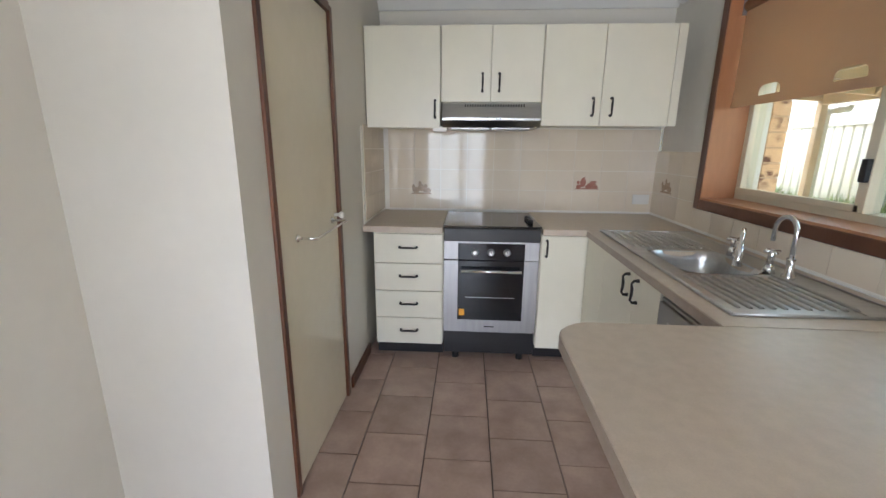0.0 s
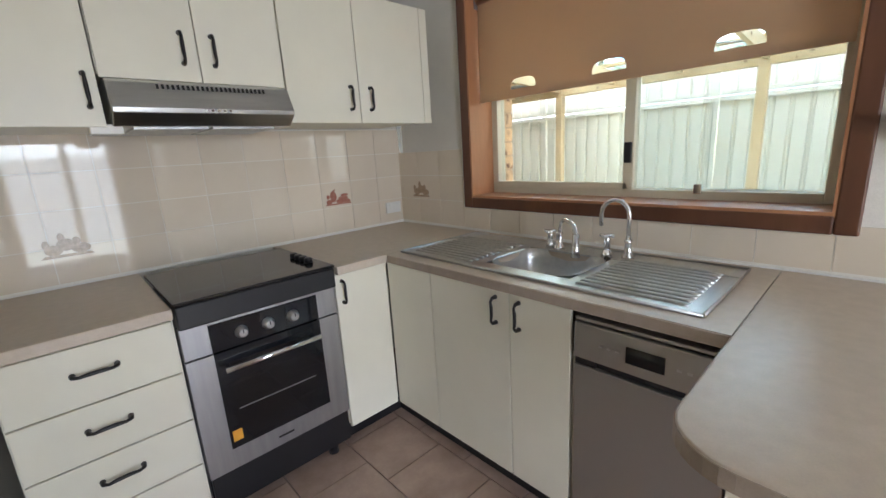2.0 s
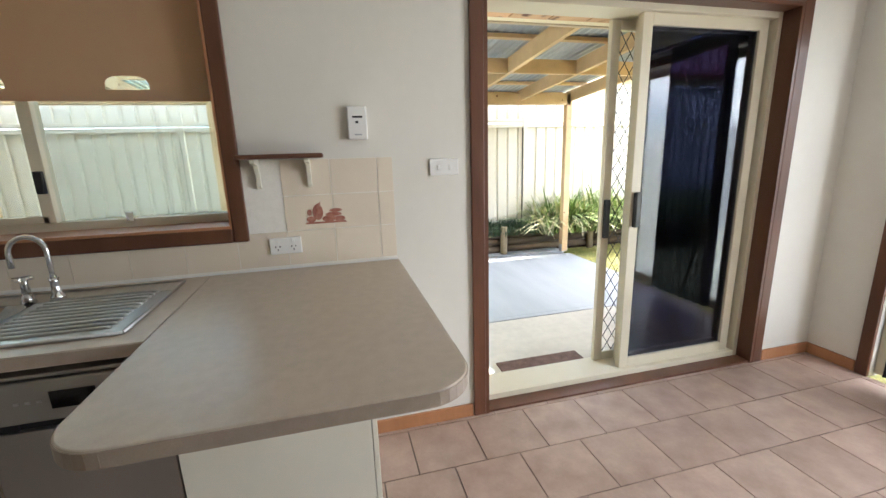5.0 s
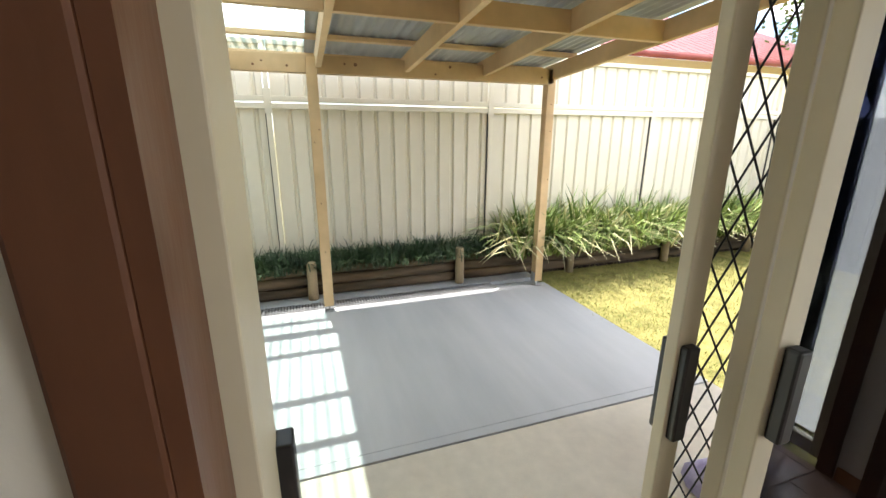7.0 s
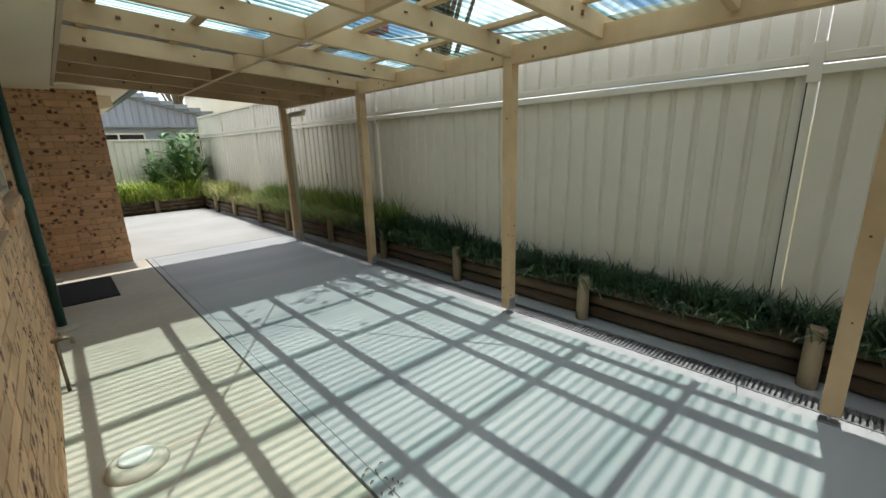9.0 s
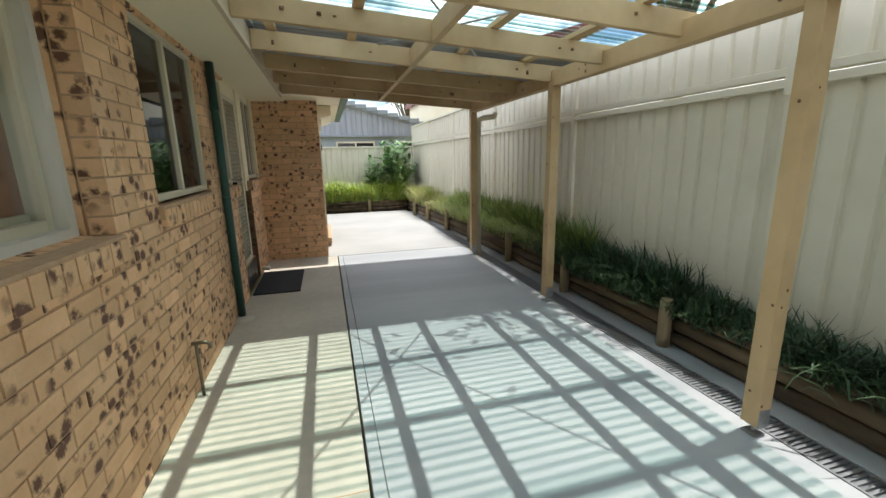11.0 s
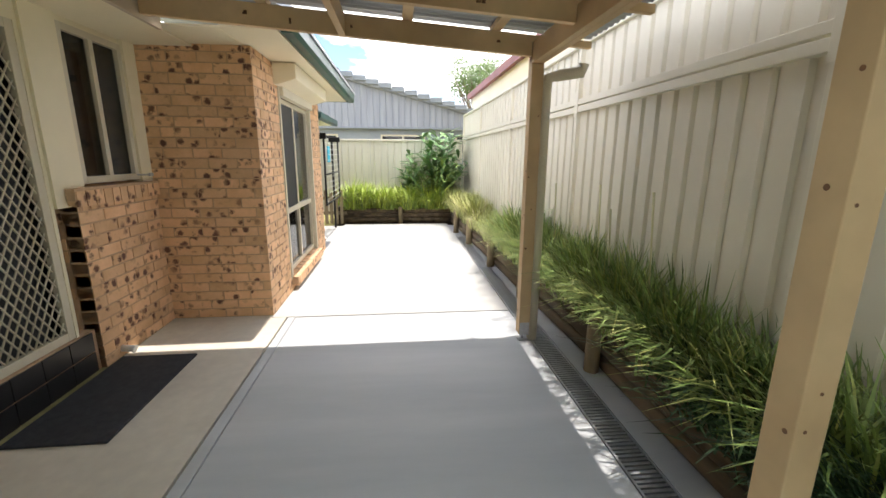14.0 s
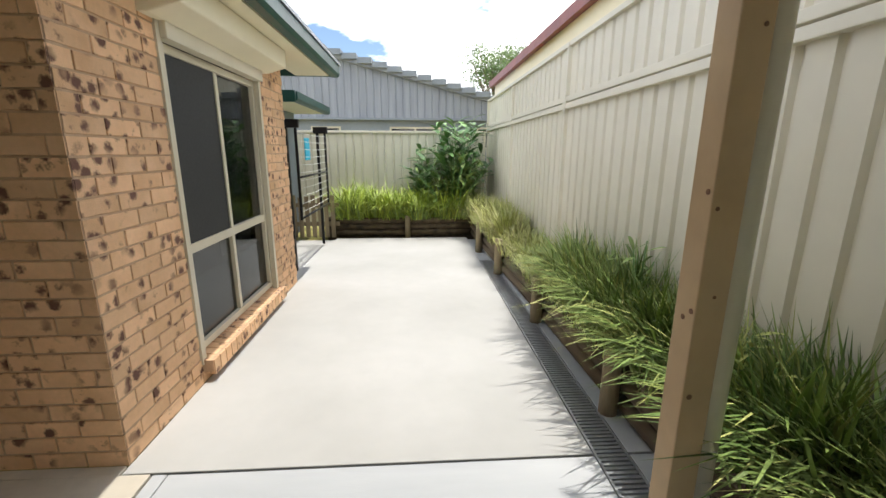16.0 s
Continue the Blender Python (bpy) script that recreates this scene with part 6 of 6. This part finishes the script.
leafy("ginger_plant", "tall broad-leaved green plant in the bed corner", "plant", "canna", (5.0, 13.75, 0.12), 34, 0.42, 0.055, 1.75, 0.75)
leafy("ginger_plant", "broad-leaved green plant by the back fence", "plant", "canna", (4.35, 14.05, 0.12), 14, 0.38, 0.05, 1.3, 0.45)
leafy("corner_shrub", "mixed bronze and green shrub in the corner bed", "shrub", "grass_leaf", (4.85, 13.3, 0.12), 40, 0.32, 0.028, 1.1, 0.75)
leafy("fern", "small upright fern by the fence", "fern", "grass_leaf", (5.6, 8.0, 0.14), 4, 0.16, 0.012, 0.7, 0.12)
leafy("fern", "small fern among the strappy grass", "fern", "pale_leaf", (5.58, 7.0, 0.14), 4, 0.14, 0.012, 0.55, 0.15)


def tree(label, at, height, crown, clumps, leaves_each, radius):
    t = thing("tree", at, label, "tree")
    o = Vector(at)
    bm = bmesh.new()
    c = o + Vector((0, 0, height))
    tube(bm, [o, o + Vector((0.1, 0.05, height * 0.3)), o + Vector((-0.05, 0.1, height * 0.6)), c], [radius, radius * 0.8, radius * 0.55, radius * 0.15], 10)
    verts, faces = [], []
    for k in range(clumps):
        a, e = random.uniform(0, 6.28), random.uniform(-0.3, 1.0)
        cc = c + Vector((crown[0] * math.cos(a) * random.uniform(0.3, 1), crown[1] * math.sin(a) * random.uniform(0.3, 1), crown[2] * e))
        st = o + Vector((0, 0, height * random.uniform(0.45, 0.85)))
        tube(bm, [st, (st + cc) / 2 + Vector((0, 0, 0.15)), cc], [radius * 0.35, radius * 0.2, radius * 0.06], 6)
        sz = random.uniform(0.3, 0.62) * min(crown[:2]) * 0.62
        for _ in range(leaves_each):
            p = cc + Vector((random.gauss(0, sz), random.gauss(0, sz), random.gauss(0, sz * 0.6)))
            d = Vector((random.gauss(0, 1), random.gauss(0, 1), random.gauss(-0.4, 0.7))).normalized()
            s = d.orthogonal().normalized() * 0.035 * (crown[0] / 1.6)
            d = d * 0.13 * (crown[0] / 1.6)
            i = len(verts)
            verts += [tuple(p - o), tuple(p - o + d * 0.5 + s), tuple(p - o + d), tuple(p - o + d * 0.5 - s)]
            faces.append((i, i + 1, i + 2, i + 3))
    part("trunk", bm, "bark", t)
    me = bpy.data.meshes.new("crown")
    me.from_pydata(verts, [], faces)
    me.materials.append(M["tree_leaf"])
    ob = new("crown", me)
    ob.parent = t
    return t


tree("leafy tree over the neighbour's fence", (7.0, 5.0, -0.3), 5.6, (1.7, 1.5, 0.9), 26, 150, 0.14)
tree("tall gum tree beyond the neighbouring roofs", (9.9, 36.0, -0.3), 6.9, (2.5, 2.2, 1.5), 34, 170, 0.3)
tree("leafy tree beyond the lawn", (7.2, -12.5, -0.3), 4.2, (2.0, 2.0, 1.5), 30, 140, 0.18)

# ---- clothesline ----
cl = thing("clothesline", (2.72, 11.5, G), "black folding clothesline frame with white lines", "clothesline")
CY = (10.75, 12.35)
for y in CY:
    part("upright", boxes((2.66, 2.70, y - 0.02, y + 0.02, G, 1.66)), "iron", cl, bevel=0.003)
    part("upright", boxes((2.78, 2.81, y - 0.015, y + 0.015, 0.5, 1.62)), "iron", cl, bevel=0.003)
    part("bracket", boxes((2.62, 2.84, y - 0.03, y + 0.03, 1.6, 1.70)), "iron", cl, bevel=0.01)
part("bottom_bar", tube(bmesh.new(), [(2.80, 10.75, 0.52), (2.80, 12.35, 0.52)], 0.014, 8), "iron", cl)
part("middle_bar", tube(bmesh.new(), [(2.80, 10.75, 1.02), (2.80, 12.35, 1.02)], 0.014, 8), "iron", cl)
for k in range(11):
    z = 0.6 + k * 0.095
    part("line", tube(bmesh.new(), [(2.80, 10.77, z), (2.80, 11.55, z - 0.012), (2.80, 12.33, z)], 0.0035, 5), "white", cl, "white washing line")
solid("peg_bag", boxes((2.765, 2.785, 11.2, 11.42, 1.22, 1.5)), "cyan", "bright blue peg bag hung on the clothesline", "peg bag", 0.008)
ga = thing("timber_gate", (2.0, 12.9, G), "weathered timber paling gate", "gate")
for k in range(12):
    part("paling", boxes((1.5 + k * 0.11, 1.57 + k * 0.11, 12.86, 12.88, G, 0.55 + 0.02 * (k % 3))), "logpost", ga)
part("gate_rail", boxes((1.45, 2.85, 12.885, 12.92, 0.05, 0.12), (1.45, 2.85, 12.885, 12.92, 0.38, 0.45)), "logpost", ga)

# ---- neighbours ----
nh = thing("neighbour_house", (3, 20, -0.3), "grey neighbouring house with a low gable", "house")
part("wall", boxes((-6, 9.5, 19.0, 26, -0.3, 2.35)), "greyhouse", nh)
bm = bmesh.new()
ridge = lambda x: 4.75 - 0.255 * (x + 1.0) if x > -1 else 4.75 + 0.255 * (x + 1.0)
prev = None
for k in range(75):
    x = -6.5 + k * 0.22
    for d, e in ((0, 0.0), (0.03, 0.025), (0.19, 0.025)):
        cur = (bm.verts.new((x + d, 18.9 - e, 2.3)), bm.verts.new((x + d, 18.9 - e, max(2.35, ridge(x + d)))))
        if prev:
            bm.faces.new((prev[0], cur[0], cur[1], prev[1]))
        prev = cur
part("gable_cladding", bm, "roofgrey", nh, "grey vertical gable boards")
part("barge_board", prism(bmesh.new(), [(-1.0, 4.72), (9.6, 2.02), (9.6, 2.14), (-1.0, 4.84)], 1, 18.75, 18.9), "roofgrey", nh)
for k in range(24):
    x = -1.0 + k * 0.44
    part("roof_tile", boxes((x, x + 0.42, 18.65, 19.4, ridge(x) + 0.10 - 0.112, ridge(x) + 0.15)), "greyhouse", nh)
part("eave_line", boxes((-6, 9.5, 18.8, 19.05, 2.27, 2.33)), "greyhouse", nh)
for x0, x1, w in ((1.0, 1.9, "black"), (3.4, 5.0, "black"), (6.1, 7.2, "black")):
    wn2 = part("window", boxes((x0, x1, 18.96, 19.0, 1.4, 2.08)), "alum", nh)
    part("pane", boxes((x0 + 0.06, (x0 + x1) / 2 - 0.03, 18.95, 18.965, 1.46, 2.02), ((x0 + x1) / 2 + 0.03, x1 - 0.06, 18.95, 18.965, 1.46, 2.02)), "hob", wn2)
rs = thing("neighbour_shed", (9, 17, -0.3), "cream neighbouring building with a maroon roof edge", "building")
part("wall", boxes((7.4, 11, 12.0, 23.0, -0.3, 3.9)), "cream", rs)
part("roof", prism(bmesh.new(), [(7.2, 3.85), (7.2, 4.08), (11, 5.2), (11, 4.9)], 1, 11.7, 23.2), "red", rs, "maroon roof and gutter")
r2 = thing("neighbour_roof", (10, -6, -0.3), "neighbouring house with a red sheet roof", "house")
part("wall", boxes((8.0, 14, -12.0, -5.0, -0.3, 2.95)), "cream", r2)
bm = bmesh.new()
for k in range(28):
    y = -12.2 + k * 0.26
    prism(bm, [(7.4, 2.9), (7.4, 2.95), (11.0, 4.6), (11.0, 4.54)], 1, y, y + 0.235)
part("roof", bm, "red", r2, "red ribbed sheet roof")
part("gutter", tube(bmesh.new(), [(7.38, -12.3, 2.88), (7.38, -4.85, 2.88)], 0.06, 10), "red", r2, "maroon gutter")
